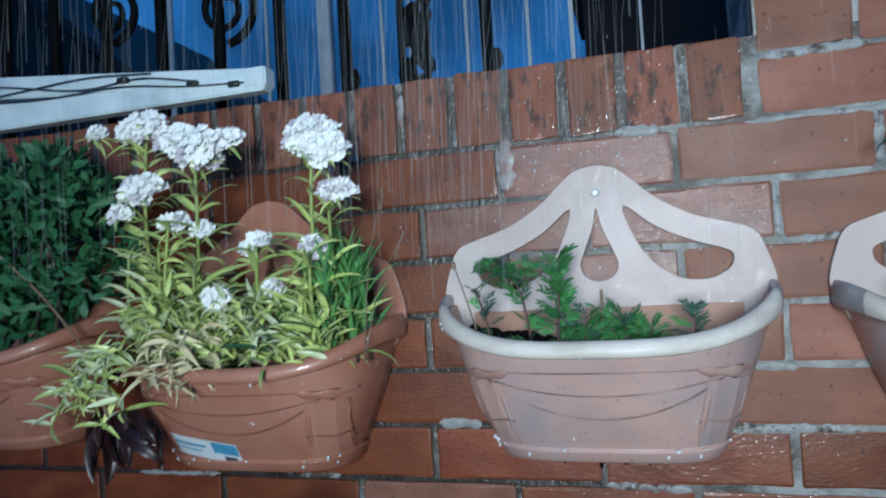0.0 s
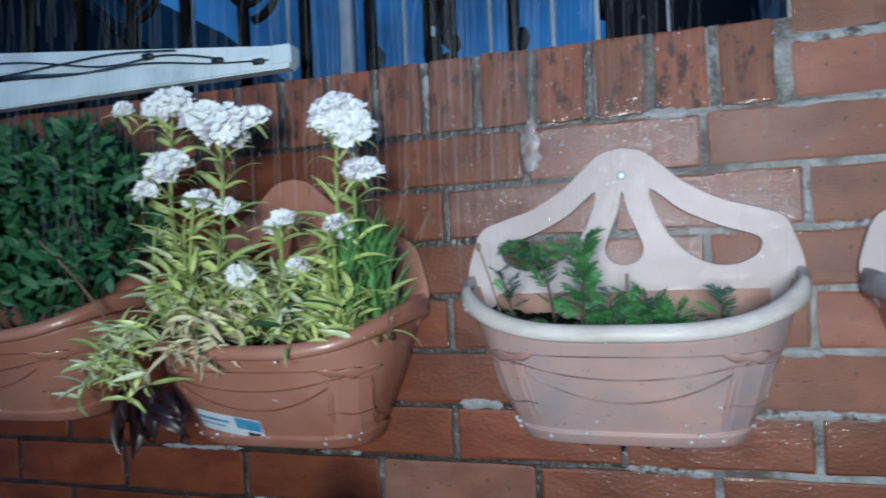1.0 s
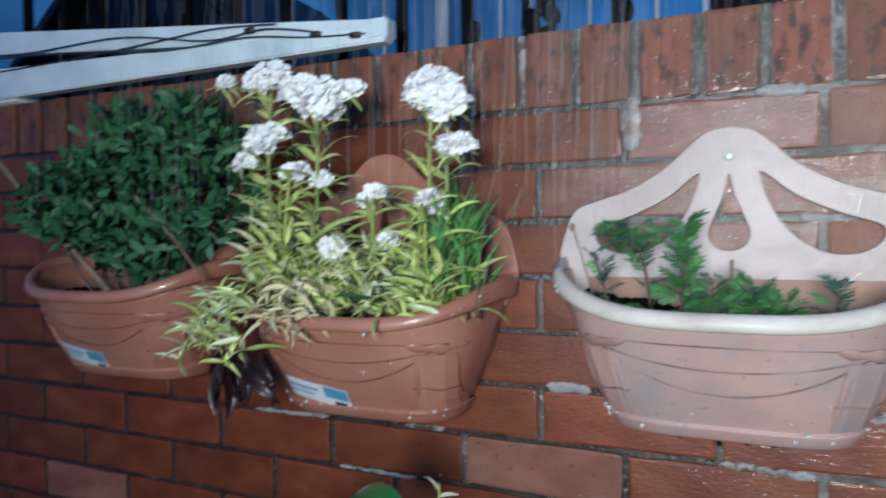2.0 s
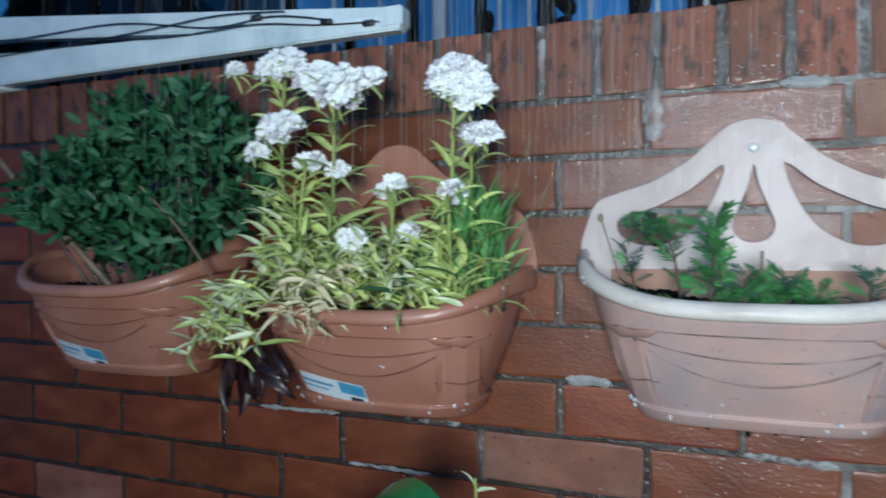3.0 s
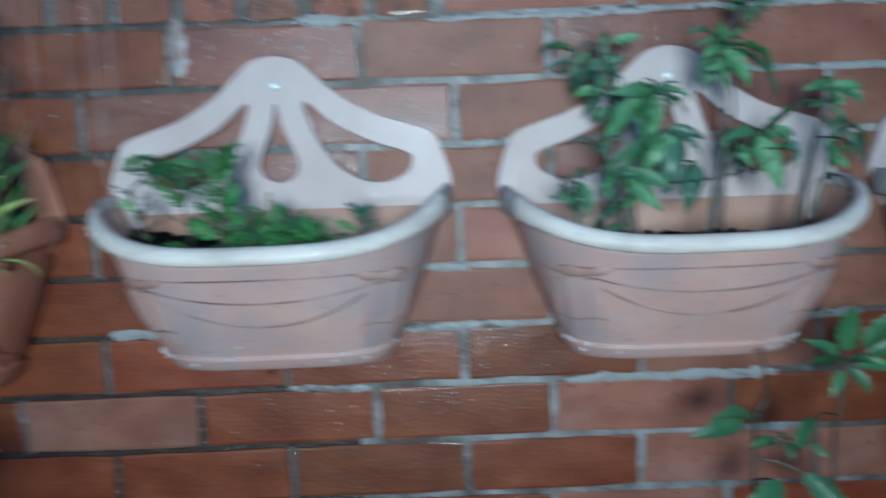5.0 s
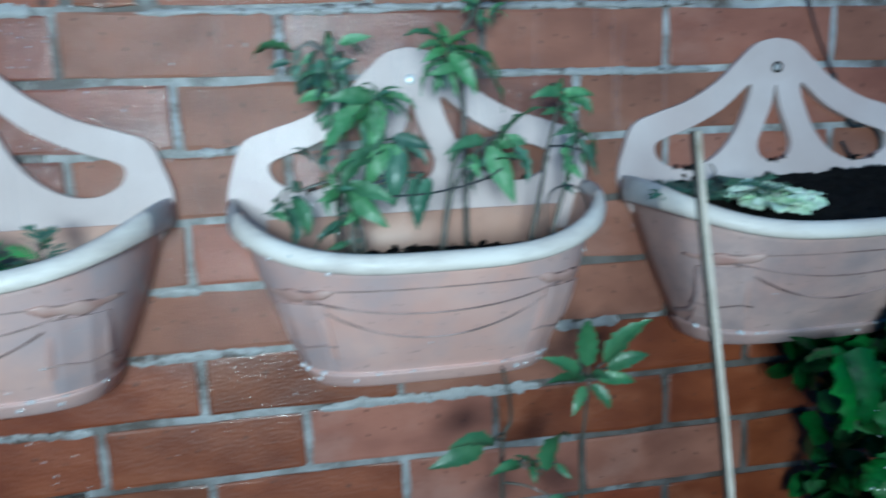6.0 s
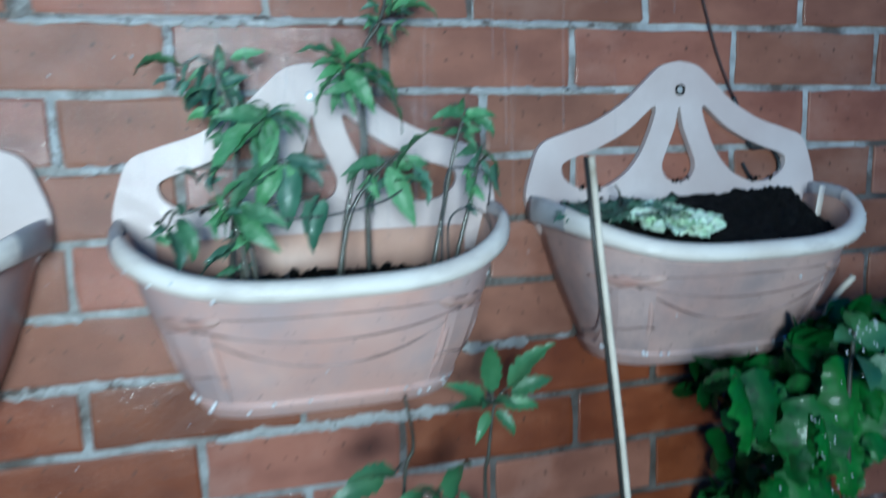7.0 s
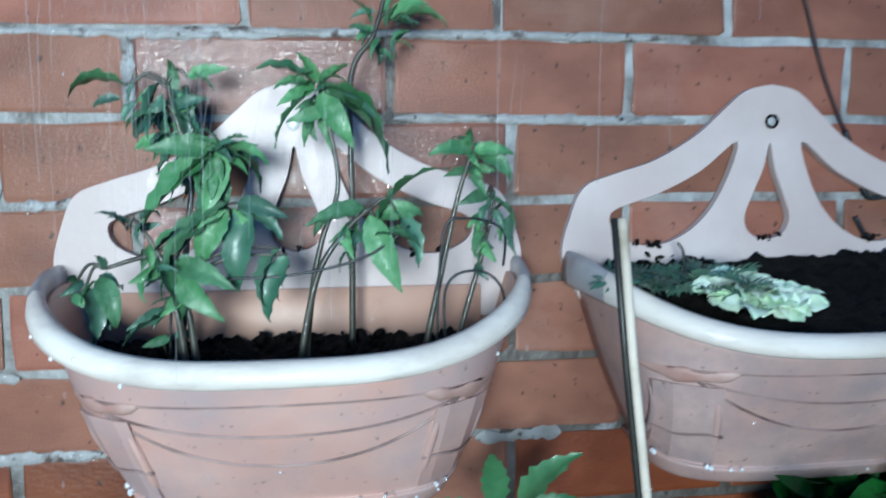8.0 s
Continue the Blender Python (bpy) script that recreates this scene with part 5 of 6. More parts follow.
TP = "young tomato plant with serrated wet green leaves"
ground_plant("tomato_plant", (0.42, -0.15, Z_GROUND), [(0.41, -0.14, -0.9), (0.400, -0.125, -0.521), (0.404, -0.125, -0.457), (0.411, -0.125, -0.405)],
             [((0.409, -0.125, -0.390), (-0.08, -0.25, 0.97), 0.93), ((0.428, -0.125, -0.387), (0.60, -0.23, 0.77), 0.99), ((0.431, -0.125, -0.394), (0.86, -0.31, 0.41), 0.74), ((0.421, -0.125, -0.404), (0.93, -0.36, 0.00), 0.63), ((0.402, -0.125, -0.397), (-0.80, -0.29, 0.53), 0.78), ((0.399, -0.125, -0.401), (-0.92, -0.37, 0.15), 0.61), ((0.413, -0.125, -0.410), (0.58, -0.42, -0.70), 0.54), ((0.405, -0.125, -0.411), (-0.54, -0.45, -0.72), 0.51)] + [((0.410, -0.128, -0.400), (0.3, -0.8, 0.3), 0.5), ((0.405, -0.128, -0.398), (-0.4, -0.8, 0.2), 0.5)], STEM_DARK, TP, "tomato plant", TOMATO, 1, 0.003)
ground_plant("tomato_plant", (0.33, -0.16, Z_GROUND), [(0.32, -0.14, -0.9), (0.314, -0.12, -0.509), (0.326, -0.12, -0.437), (0.319, -0.12, -0.385)],
             [((0.292, -0.135, -0.457), (-0.94, -0.33, -0.16), 0.92), ((0.303, -0.135, -0.456), (-0.86, -0.37, 0.30), 0.80), ((0.360, -0.135, -0.495), (0.09, -0.33, 0.94), 1.10), ((0.352, -0.135, -0.498), (-0.55, -0.33, 0.75), 0.70), ((0.369, -0.135, -0.488), (0.51, -0.69, -0.51), 0.33), ((0.330, -0.135, -0.483), (-0.91, -0.41, 0.08), 0.55), ((0.341, -0.135, -0.487), (0.10, -0.75, -0.65), 0.30)] + [((0.335, -0.14, -0.53), (-0.8, -0.4, -0.3), 1.0), ((0.36, -0.14, -0.52), (0.5, -0.5, -0.5), 1.0)], STEM_DARK, TP, "tomato plant", TOMATO, 2, 0.003)

bush = thing("leafy_bush", (0.86, -0.17, Z_GROUND), "dense dark green broad-leaved bush growing below the baskets", "bush")
for k in range(7):
    bx = 0.74 + 0.045 * k
    stem(bush, [(0.86 + (bx - 0.86) * 0.3, -0.17, Z_GROUND), (bx, -0.16, -0.8), (bx + rnd.uniform(-0.02, 0.02), -0.17 + rnd.uniform(-0.04, 0.03), -0.45 + rnd.uniform(-0.03, 0.05))], 0.005, 0.002, STEM_DARK, n=6)


def bush_spot(r, y0, y1):
    while True:
        x, y, z = r.uniform(0.62, 1.15), r.uniform(y0, y1), r.uniform(-0.72, -0.28)
        limit = -0.400 + 0.060 * max(0, min(1, (x - 0.72) / 0.06))
        edge = 0.690 if z > -0.455 else 0.745 - 0.03 * noise.noise((x * 9, 2.0, z * 22))
        if z < -0.45 and x > 0.765:
            continue
        if z < limit + 0.03 * noise.noise((x * 20, y * 20, 0)) and x > edge and not (y > -0.13 and z > -0.400):
            return x, y, z


rb = random.Random(41)
for at, d, size in (((0.640, -0.20, -0.368), (0.25, -0.3, -1), 1.0), ((0.665, -0.20, -0.372), (0.05, -0.35, -1), 0.95), ((0.640, -0.20, -0.372), (-0.9, -0.2, 0.0), 0.45), ((0.725, -0.21, -0.405), (-0.15, -0.3, -1), 1.2),
                    ((0.750, -0.215, -0.365), (0.1, -0.4, -1), 1.0), ((0.790, -0.21, -0.385), (-0.15, -0.35, -1), 1.05), ((0.712, -0.21, -0.480), (-0.1, -0.4, -1), 1.1), ((0.735, -0.215, -0.495), (0.2, -0.4, -1), 1.0),
                    ((0.810, -0.215, -0.368), (0.3, -0.4, -1), 0.95), ((0.850, -0.21, -0.390), (0.1, -0.4, -1), 1.1), ((0.695, -0.21, -0.490), (-0.7, -0.3, -0.3), 0.5)):
    leaf(bush, rb.choice(BROAD), at, d, rb.uniform(-0.3, 0.3), size, face=0.3)
for i in range(150):
    p = bush_spot(rb, -0.23, -0.14)
    leaf(bush, rb.choice(BROAD), p, (rb.uniform(-0.7, 0.7), rb.uniform(-0.6, 0.0), rb.uniform(-1.3, -0.3)), rb.uniform(-0.9, 0.9), rb.uniform(0.45, 0.85), face=0.4)
bm = bmesh.new()
for i in range(900):
    c = Vector(bush_spot(rb, -0.18, -0.03)) - bush.location
    d = Vector((rb.uniform(-1, 1), rb.uniform(-1, 0.2), rb.uniform(-0.8, 0.6))).normalized()
    L = rb.uniform(0.030, 0.050)
    s = d.cross(Vector((rb.uniform(-1, 1), rb.uniform(-1, 1), rb.uniform(-1, 1)))).normalized() * L * 0.36
    up = d.cross(s) * 0.15
    left = [bm.verts.new(q) for q in (c + d * L * 0.2 - s * 0.75 + up, c + d * L * 0.5 - s + up, c + d * L * 0.8 - s * 0.6)]
    right = [bm.verts.new(q) for q in (c + d * L * 0.2 + s * 0.75 + up, c + d * L * 0.5 + s + up, c + d * L * 0.8 + s * 0.6)]
    ends = [bm.verts.new(c), bm.verts.new(c + d * L - up)]
    bm.faces.new((ends[0], left[0], right[0]))
    bm.faces.new((left[0], left[1], right[1], right[0]))
    bm.faces.new((left[1], left[2], right[2], right[1]))
    bm.faces.new((left[2], ends[1], right[2]))
part("inner_leaves", bm, LEAF_BUSH, bush)["kind"] = "stuff"
bm = bmesh.new()
for cx, cz, sx, sz, n in ((0.748, -0.325, 0.012, 0.014, 16), (0.700, -0.42, 0.020, 0.020, 14), (0.800, -0.37, 0.035, 0.040, 14), (0.705, -0.525, 0.030, 0.012, 20), (0.720, -0.490, 0.030, 0.020, 9), (0.640, -0.43, 0.010, 0.020, 4), (0.86, -0.40, 0.05, 0.06, 8)):
    for i in range(n):
        at = Vector((rb.gauss(cx, sx), rb.uniform(-0.262, -0.245), rb.gauss(cz, sz))) - bush.location
        bmesh.ops.create_icosphere(bm, subdivisions=2, radius=rb.uniform(0.0005, 0.0011), matrix=Matrix.Translation(at) @ Matrix.Rotation(rb.uniform(-1, 1), 4, "Y") @ Matrix.Diagonal((rb.uniform(1, 2.2), 0.7, 1, 1)))
part("beads_of_water", bm, DROP, bush, "bright beads of water on the leaves")["kind"] = "stuff"
ground_plant("leafy_sprig", (0.80, -0.24, Z_GROUND), [(0.78, -0.235, -0.8), (0.755, -0.23, -0.45), (0.757, -0.23, -0.335)],
             [((0.757, -0.23, -0.335), (-0.3, -0.2, 1), 0.55), ((0.757, -0.23, -0.342), (-0.8, -0.3, 0.2), 0.6), ((0.760, -0.23, -0.345), (0.8, -0.3, 0.2), 0.7), ((0.757, -0.235, -0.36), (-0.2, -0.7, -0.4), 0.7), ((0.765, -0.235, -0.37), (0.5, -0.6, -0.3), 0.8)], STEM_DARK, "glossy wet sprig rising before the bush", "plant", BROAD_G, 5)
stake = thing("garden_cane", (0.80, -0.12, Z_GROUND), "short pale split cane leaning behind the bush", "cane")
stem(stake, [(0.80, -0.12, Z_GROUND), (0.815, -0.115, -0.50), (0.846, -0.10, -0.362), (0.888, -0.10, -0.311)], 0.0045, 0.0040, CANE, "pole", 8)

GLOSS = [leaf_data("leaf", 0.105, 0.088, LEAF_BIG, -0.45, 0.9, 0.8, 0.0, 14, 0.0, 0.62)]
ground_plant("large_leaved_plant", (-0.56, -0.33, Z_GROUND), [(-0.57, -0.33, -0.9), (-0.60, -0.31, -0.55), (-0.590, -0.30, -0.457)],
             [((-0.587, -0.300, -0.455), (0.97, -0.25, 0.16), 1.0), ((-0.59, -0.30, -0.5), (-0.8, -0.3, -0.2), 0.8), ((-0.585, -0.30, -0.52), (0.6, -0.5, -0.3), 0.8)], STEM_LIME, "large glossy green leaf on a stalk rising from below", "plant", GLOSS, 6, 0.005)
ground_plant("pale_sprig", (-0.46, -0.29, Z_GROUND), [(-0.465, -0.29, -0.8), (-0.470, -0.285, -0.45), (-0.472, -0.285, -0.418)],
             [((-0.472, -0.285, -0.42), (-0.5, -0.2, 0.9), 0.4), ((-0.470, -0.285, -0.425), (0.7, -0.2, 0.3), 0.45), ((-0.472, -0.285, -0.435), (-0.6, -0.3, -0.2), 0.4), ((-0.468, -0.288, -0.44), (0.5, -0.4, -0.4), 0.45), ((-0.47, -0.288, -0.455), (0.3, -0.5, -0.6), 0.5)], STEM_LIME, "small pale green sprig", "plant", LANCE_PALE, 7, 0.002)

# ---- on and behind the wall's top ----
frame_w = thing("white_frame", (-0.645, 0.02, TOP), "white-painted boards with black cables lying on the wall's coping", "frame")
o = frame_w.location


def board(name, x0, z0, x1, z1, h0, h1, y0, y1, mat=WHITE):
    """A board from (x0, z0) to (x1, z1) along its lower edge, h0 to h1 high, between two depths."""
    bm2 = bmesh.new()
    v = []
    for y in (y0, y1):
        for px, pz in ((x0, z0), (x1, z1), (x1, z1 + h1), (x0, z0 + h0)):
            v.append(bm2.verts.new(Vector((px, y, pz)) - o))
    for q in ((0, 1, 2, 3), (7, 6, 5, 4), (0, 4, 5, 1), (1, 5, 6, 2), (2, 6, 7, 3), (3, 7, 4, 0)):
        bm2.faces.new([v[k] for k in q])
    bmesh.ops.recalc_face_normals(bm2, faces=bm2.faces[:])
    bmesh.ops.bevel(bm2, geom=bm2.edges[:], offset=0.0025, segments=2, affect="EDGES")
    return part(name, bm2, mat, frame_w, smooth=False)


board("lower_board", -2.0, 0.1065, -0.668, 0.114, 0.079, 0.021, -0.030, -0.004)
board("upper_board", -2.0, 0.238, -0.668, 0.120, 0.052, 0.027, -0.026, -0.002)
board("end_block", -0.70, 0.118, -0.664, 0.119, 0.030, 0.029, -0.033, -0.004)
bm = bmesh.new()
box(bm, (-2.0 - o.x, -0.020 - o.y, 0.1035 - o.z), (-1.5 - o.x, 0.030 - o.y, 0.145 - o.z), 0.001, 1)
part("bearer", bm, WHITE, frame_w)
bm = bmesh.new()
for loop in ([(-0.70, -0.031, 0.128), (-0.80, -0.032, 0.135), (-0.92, -0.032, 0.150), (-1.1, -0.033, 0.150), (-1.35, -0.033, 0.175), (-1.8, -0.033, 0.20)],
             [(-0.78, -0.032, 0.140), (-0.88, -0.032, 0.158), (-1.0, -0.032, 0.155), (-1.2, -0.033, 0.185), (-1.5, -0.033, 0.19), (-1.9, -0.033, 0.24)],
             [(-0.86, -0.032, 0.163), (-0.98, -0.032, 0.172), (-1.1, -0.032, 0.168), (-1.3, -0.032, 0.162), (-1.7, -0.033, 0.16)]):
    tube(bm, [Vector(p) - o for p in spline(loop, 8)], 0.0014, 0.0014, 6)
part("cable", bm, CABLE, frame_w)
for cx, cz in ((-0.715, 0.128), (-0.785, 0.138), (-0.91, 0.160)):
    bm = bmesh.new()
    box(bm, (cx - 0.011 - o.x, -0.036 - o.y, cz - 0.005 - o.z), (cx + 0.008 - o.x, -0.027 - o.y, cz + 0.004 - o.z), 0.002, 1)
    part("cable_clip", bm, CABLE, frame_w)

# iron railing on the coping
rail = thing("iron_railing", (-0.9, 0.085, TOP), "black wrought-iron railing with scrolls standing on the wall", "railing")
o = rail.location
for k in range(12):
    x = -0.36 - 0.1135 * k
    bm = bmesh.new()
    if k == 1:
        continue
    box(bm, (x - 0.008 - o.x, -0.008, 0), (x + 0.008 - o.x, 0.008, 0.9), 0.002, 1)
    part("bar", bm, IRON, rail)
bm = bmesh.new()
for x in (-0.4735,):
    for dx, w in ((-0.020, 0.010), (0.020, 0.010)):
        box(bm, (x + dx - w / 2 - o.x, -0.006, 0), (x + dx + w / 2 - o.x, 0.006, 0.9), 0.002, 1)
    rc = random.Random(3)
    for k in range(46):
        c = Vector((x - o.x + rc.uniform(-0.024, 0.024), rc.uniform(-0.004, 0.004), 0.004 + 0.016 * k))
        bmesh.ops.create_icosphere(bm, subdivisions=2, radius=rc.uniform(0.013, 0.022), matrix=Matrix.Translation(c) @ Matrix.Rotation(rc.uniform(-1, 1), 4, "Y") @ Matrix.Diagonal((0.7, 0.4, 1.2, 1)))
part("cast_panel", bm, IRON, rail, "cast leaf panel")
for cx, cz, r in ((-0.80, 0.19, 0.06), (-1.03, 0.22, 0.055)):
    bm = bmesh.new()
    pts = []
    for i in range(40):
        a = -1.5 + i * 0.24
        rr = r * (1 - 0.018 * i)
        pts.append(Vector((cx - o.x + rr * math.cos(a), 0, cz + rr * math.sin(a))))
    tube(bm, pts, 0.0075, 0.005, 7)
    part("scroll", bm, IRON, rail)
bm = bmesh.new()
box(bm, (-2.0 - o.x, -0.01, 0.86), (-0.30 - o.x, 0.01, 0.90), 0.002, 1)
part("top_rail", bm, IRON, rail)
for x in (-0.347, -0.574):
    bm = bmesh.new()
    bmesh.ops.create_uvsphere(bm, u_segments=12, v_segments=8, radius=0.012, matrix=Matrix.Translation((x - o.x, -0.004, 0.038)) @ Matrix.Diagonal((0.9, 0.7, 1.5, 1)))
    part("rosette", bm, IRON, rail)

# paler fence beyond
fence = thing("pale_fence", (-1.2, 0.60, Z_GROUND), "pale steel bar fence beyond the wall", "fence")
o = fence.location
for x, w in ((-0.86, 0.030), (-0.715, 0.008), (-0.645, 0.008), (-0.51, 0.008), (-0.37, 0.008), (-0.275, 0.010), (-1.02, 0.008), (-1.15, 0.010), (-1.30, 0.012), (-0.13, 0.006)):
    bm = bmesh.new()
    box(bm, (x - w / 2 - o.x, -w / 2, 0), (x + w / 2 - o.x, w / 2, 2.4), 0.001, 1)
    part("bar", bm, PALE_BAR, fence)
bm = bmesh.new()
box(bm, (-1.4 - o.x, -0.012, 0.35), (-0.1 - o.x, 0.012, 0.39), 0.002, 1)
part("rail", bm, PALE_BAR, fence)

# neighbouring house in the dark
house = thing("neighbour_house", (0.6, 4.0, Z_GROUND), "unlit dark brown house behind the garden wall", "house")
o = house.location
bm = bmesh.new()
box(bm, (-1.05, 0.0, 0), (3.4, 4.0, 4.2))
part("wall", bm, HOUSE, house, smooth=False)
bm = bmesh.new()
v = [bm.verts.new(p) for p in ((-1.35, -0.35, 4.1), (3.7, -0.35, 4.1), (3.7, 4.35, 4.1), (-1.35, 4.35, 4.1), (-1.35, 2.0, 5.8), (3.7, 2.0, 5.8))]
for q in ((0, 1, 5, 4), (2, 3, 4, 5), (0, 4, 3), (1, 2, 5), (3, 2, 1, 0)):
    bm.faces.new([v[k] for k in q])
part("roof", bm, ROOF, house, smooth=False)

# a shed with a pitched roof, dark against the sky
shed = thing("garden_shed", (-5.9, 4.2, Z_GROUND), "unlit dark shed with a pitched roof beyond the fence", "shed")
bm = bmesh.new()
box(bm, (-2.3, 0.0, 0), (2.15, 3.0, 2.3))
part("wall", bm, HOUSE, shed, smooth=False)
bm = bmesh.new()
ridge, eave = Vector((0.0, 0.0, 4.25)), Vector((2.55, 0.0, 2.15))
for sx in (-1, 1):
    a, b = Vector((0, -0.25, ridge.z)), Vector((sx * eave.x, -0.25, eave.z))
    v = []
    for y in (-0.25, 3.25):
        for p, dz in ((a, 0.0), (b, 0.0), (b, 0.12), (a, 0.12)):
            v.append(bm.verts.new((p.x, y, p.z + dz)))
    for q in ((0, 1, 2, 3), (7, 6, 5, 4), (0, 4, 5, 1), (1, 5, 6, 2), (2, 6, 7, 3), (3, 7, 4, 0)):
        bm.faces.new([v[k] for k in q])
for y in (0.0, 3.0):
    bm.faces.new([bm.verts.new(p) for p in ((-2.3, y, 2.3), (2.15, y, 2.3), (0, y, 4.2))])
bmesh.ops.recalc_face_normals(bm, faces=bm.faces[:])
part("roof", bm, ROOF, shed, smooth=False)


# ---- water drops ----
def drops(key, seed, n_base=14, n_rim=8, n_face=6):
    r = random.Random(seed)
    px, pz = POTS[key]
    bm = bmesh.new()
    spots = []
    for i in range(n_base):
        spots.append((bowl_point(r.uniform(0.35, 2.8), r.choice((0.868, 0.872, 0.875, 0.93)), 0.0050), r.uniform(0.0010, 0.0025)))
    for i in range(n_rim):
        p = bowl_point(r.uniform(0.5, 2.65), 0, 0.0115)
        p.z -= r.uniform(-0.004, 0.010)
        spots.append((p, r.uniform(0.001, 0.002)))
    for i in range(n_face):
        spots.append((bowl_point(r.uniform(0.4, 2.75), r.uniform(0.2, 0.85), 0.0005), r.uniform(0.0008, 0.0018)))
    for p, rad in spots:
        bmesh.ops.create_icosphere(bm, subdivisions=2, radius=rad, matrix=Matrix.Translation(p) @ Matrix.Diagonal((1, 0.8, 1.25, 1)))
    ob = link("water_drops", bm, DROP)
    ob.location = (px, 0, pz)
    tagged(ob, "clear water drops clinging to the basket", "water drops", kind="stuff")


for i, key in enumerate(("brown", "pale", "pepper", "bare")):
    drops(key, 50 + i)

# beads of water on the wet bricks, and water falling past the wall
rw = random.Random(9)
bm = bmesh.new()
for i in range(200):
    x = rw.gauss(-0.20, 0.16)
    z = rw.uniform(-0.20, 0.10) if rw.random() < 0.6 else rw.uniform(-0.55, 0.0)
    if not -0.75 < x < 0.3:
        continue
    r = rw.uniform(0.0005, 0.0013)
    bmesh.ops.create_icosphere(bm, subdivisions=1, radius=r, matrix=Matrix.Translation((x, -0.0022, z)) @ Matrix.Diagonal((1, 0.7, rw.uniform(1, 1.8), 1)))
for i in range(170):
    x, z = rw.gauss(-0.215, 0.045), rw.uniform(-0.21, 0.03)
    bmesh.ops.create_icosphere(bm, subdivisions=1, radius=rw.uniform(0.0004, 0.0010), matrix=Matrix.Translation((x, -0.0020, z)) @ Matrix.Diagonal((rw.uniform(1, 2.2), 0.7, 1, 1)))
tagged(link("water_drops", bm, DROP), "clear beads of water on the brick wall", "water drops", kind="stuff")
for cx, spread, y0, y1, z0, z1, count in ((-0.66, 0.20, -0.34, -0.22, -0.05, 0.34, 200), (-0.34, 0.11, -0.30, -0.18, -0.02, 0.24, 270), (0.20, 0.14, -0.26, -0.16, -0.10, 0.22, 110)):
    bm = bmesh.new()
    for i in range(count):
        x, y, z = rw.gauss(cx, spread), rw.uniform(y0, y1), rw.uniform(z0, z1)
        n = rw.uniform(0.03, 0.20)
        lean = rw.uniform(-0.10, 0.03)
        tube(bm, [(x, y, z), (x + lean * n, y, z - n * 0.5), (x + lean * n * 1.2, y, z - n)], 0.0002, rw.uniform(0.0003, 0.0009), 4)
    for i in range(count // 3):
        x, y, z = rw.gauss(cx, spread * 1.2), rw.uniform(y0, y1), rw.uniform(z0 - 0.25, z1)
        bmesh.ops.create_icosphere(bm, subdivisions=1, radius=rw.uniform(0.0005, 0.0011), matrix=Matrix.Translation((x, y, z)) @ Matrix.Diagonal((1, 1, rw.uniform(1.2, 3.5), 1)))
    tagged(link("falling_water", bm, STREAK), "thin streaks of clear water falling past the wall", "water drops", kind="stuff")


# wet crumbs of soil left in the openings and on the baskets
rc = random.Random(21)
for key, spots in (("pale", ((-0.11, -0.115, 5), (-0.135, -0.150, 6))), ("pepper", ((-0.12, -0.116, 5), (0.0, -0.112, 3), (0.11, -0.115, 4))), ("bare", ((-0.12, -0.115, 9), (-0.10, -0.128, 5), (0.0, -0.111, 5), (0.12, -0.114, 8), (-0.135, -0.140, 6)))):
    px, pz = POTS[key]
    bm = bmesh.new()
    for cx, cz, n in spots:
        for i in range(n):
            c = Vector((cx + rc.gauss(0, 0.010), -0.0135, cz + rc.gauss(0, 0.0018)))
            bmesh.ops.create_icosphere(bm, subdivisions=1, radius=rc.uniform(0.0012, 0.0032), matrix=Matrix.Translation(c) @ Matrix.Rotation(rc.random() * 6, 4, "Y") @ Matrix.Diagonal((1.5, 0.6, 0.8, 1)))
    ob = link("soil_crumbs", bm, SOIL)
    ob.location = (px, 0, pz)
    tagged(ob, "black wet crumbs of soil stuck to the basket", "soil", kind="stuff")

# muddy drips that hang from the foot of the pale basket
px, pz = POTS["pale"]
bm = bmesh.new()
for cx, n in ((-0.050, 0.004), (-0.008, 0.008), (0.020, 0.004), (0.046, 0.004), (0.056, 0.003)):
    c = bowl_point(math.acos(cx / 0.17), 1.0, -0.008) + Vector((0, 0, -n * 0.4))
    bmesh.ops.create_icosphere(bm, subdivisions=2, radius=0.0026, matrix=Matrix.Translation((cx, c.y, c.z)) @ Matrix.Diagonal((1.1, 0.9, n / 0.0035, 1)))
ob = link("mud_drips", bm, SOIL)
ob.location = (px, 0, pz)
tagged(ob, "black muddy drips under the pale basket's foot", "mud", kind="stuff")

rc = random.Random(33)
for key, level in (("pale", -0.192), ("pepper", -0.189)):
    px, pz = POTS[key]
    bm = bmesh.new()
    for i in range(110):
        while True:
            cx, cy = rc.uniform(-0.155, 0.155 if key == "pepper" else -0.08), rc.uniform(-0.11, -0.022)
            if abs(cx / 0.165) ** 2.7 + abs(cy / 0.125) ** 2.7 < 0.8:
                break
        c = Vector((cx, cy, level + rc.uniform(-0.002, 0.005)))
        bmesh.ops.create_icosphere(bm, subdivisions=2, radius=rc.uniform(0.0015, 0.0050), matrix=Matrix.Translation(c) @ Matrix.Rotation(rc.random() * 6, 4, "Y") @ Matrix.Diagonal((1.3, 1.0, 0.75, 1)))
    for v in bm.verts:
        v.co += Vector(noise.noise_vector(v.co * 160)) * 0.0018
    ob = link("soil_clods", bm, SOIL)
    ob.location = (px, 0, pz)
    tagged(ob, "black wet clods of soil in the basket", "soil", kind="stuff")

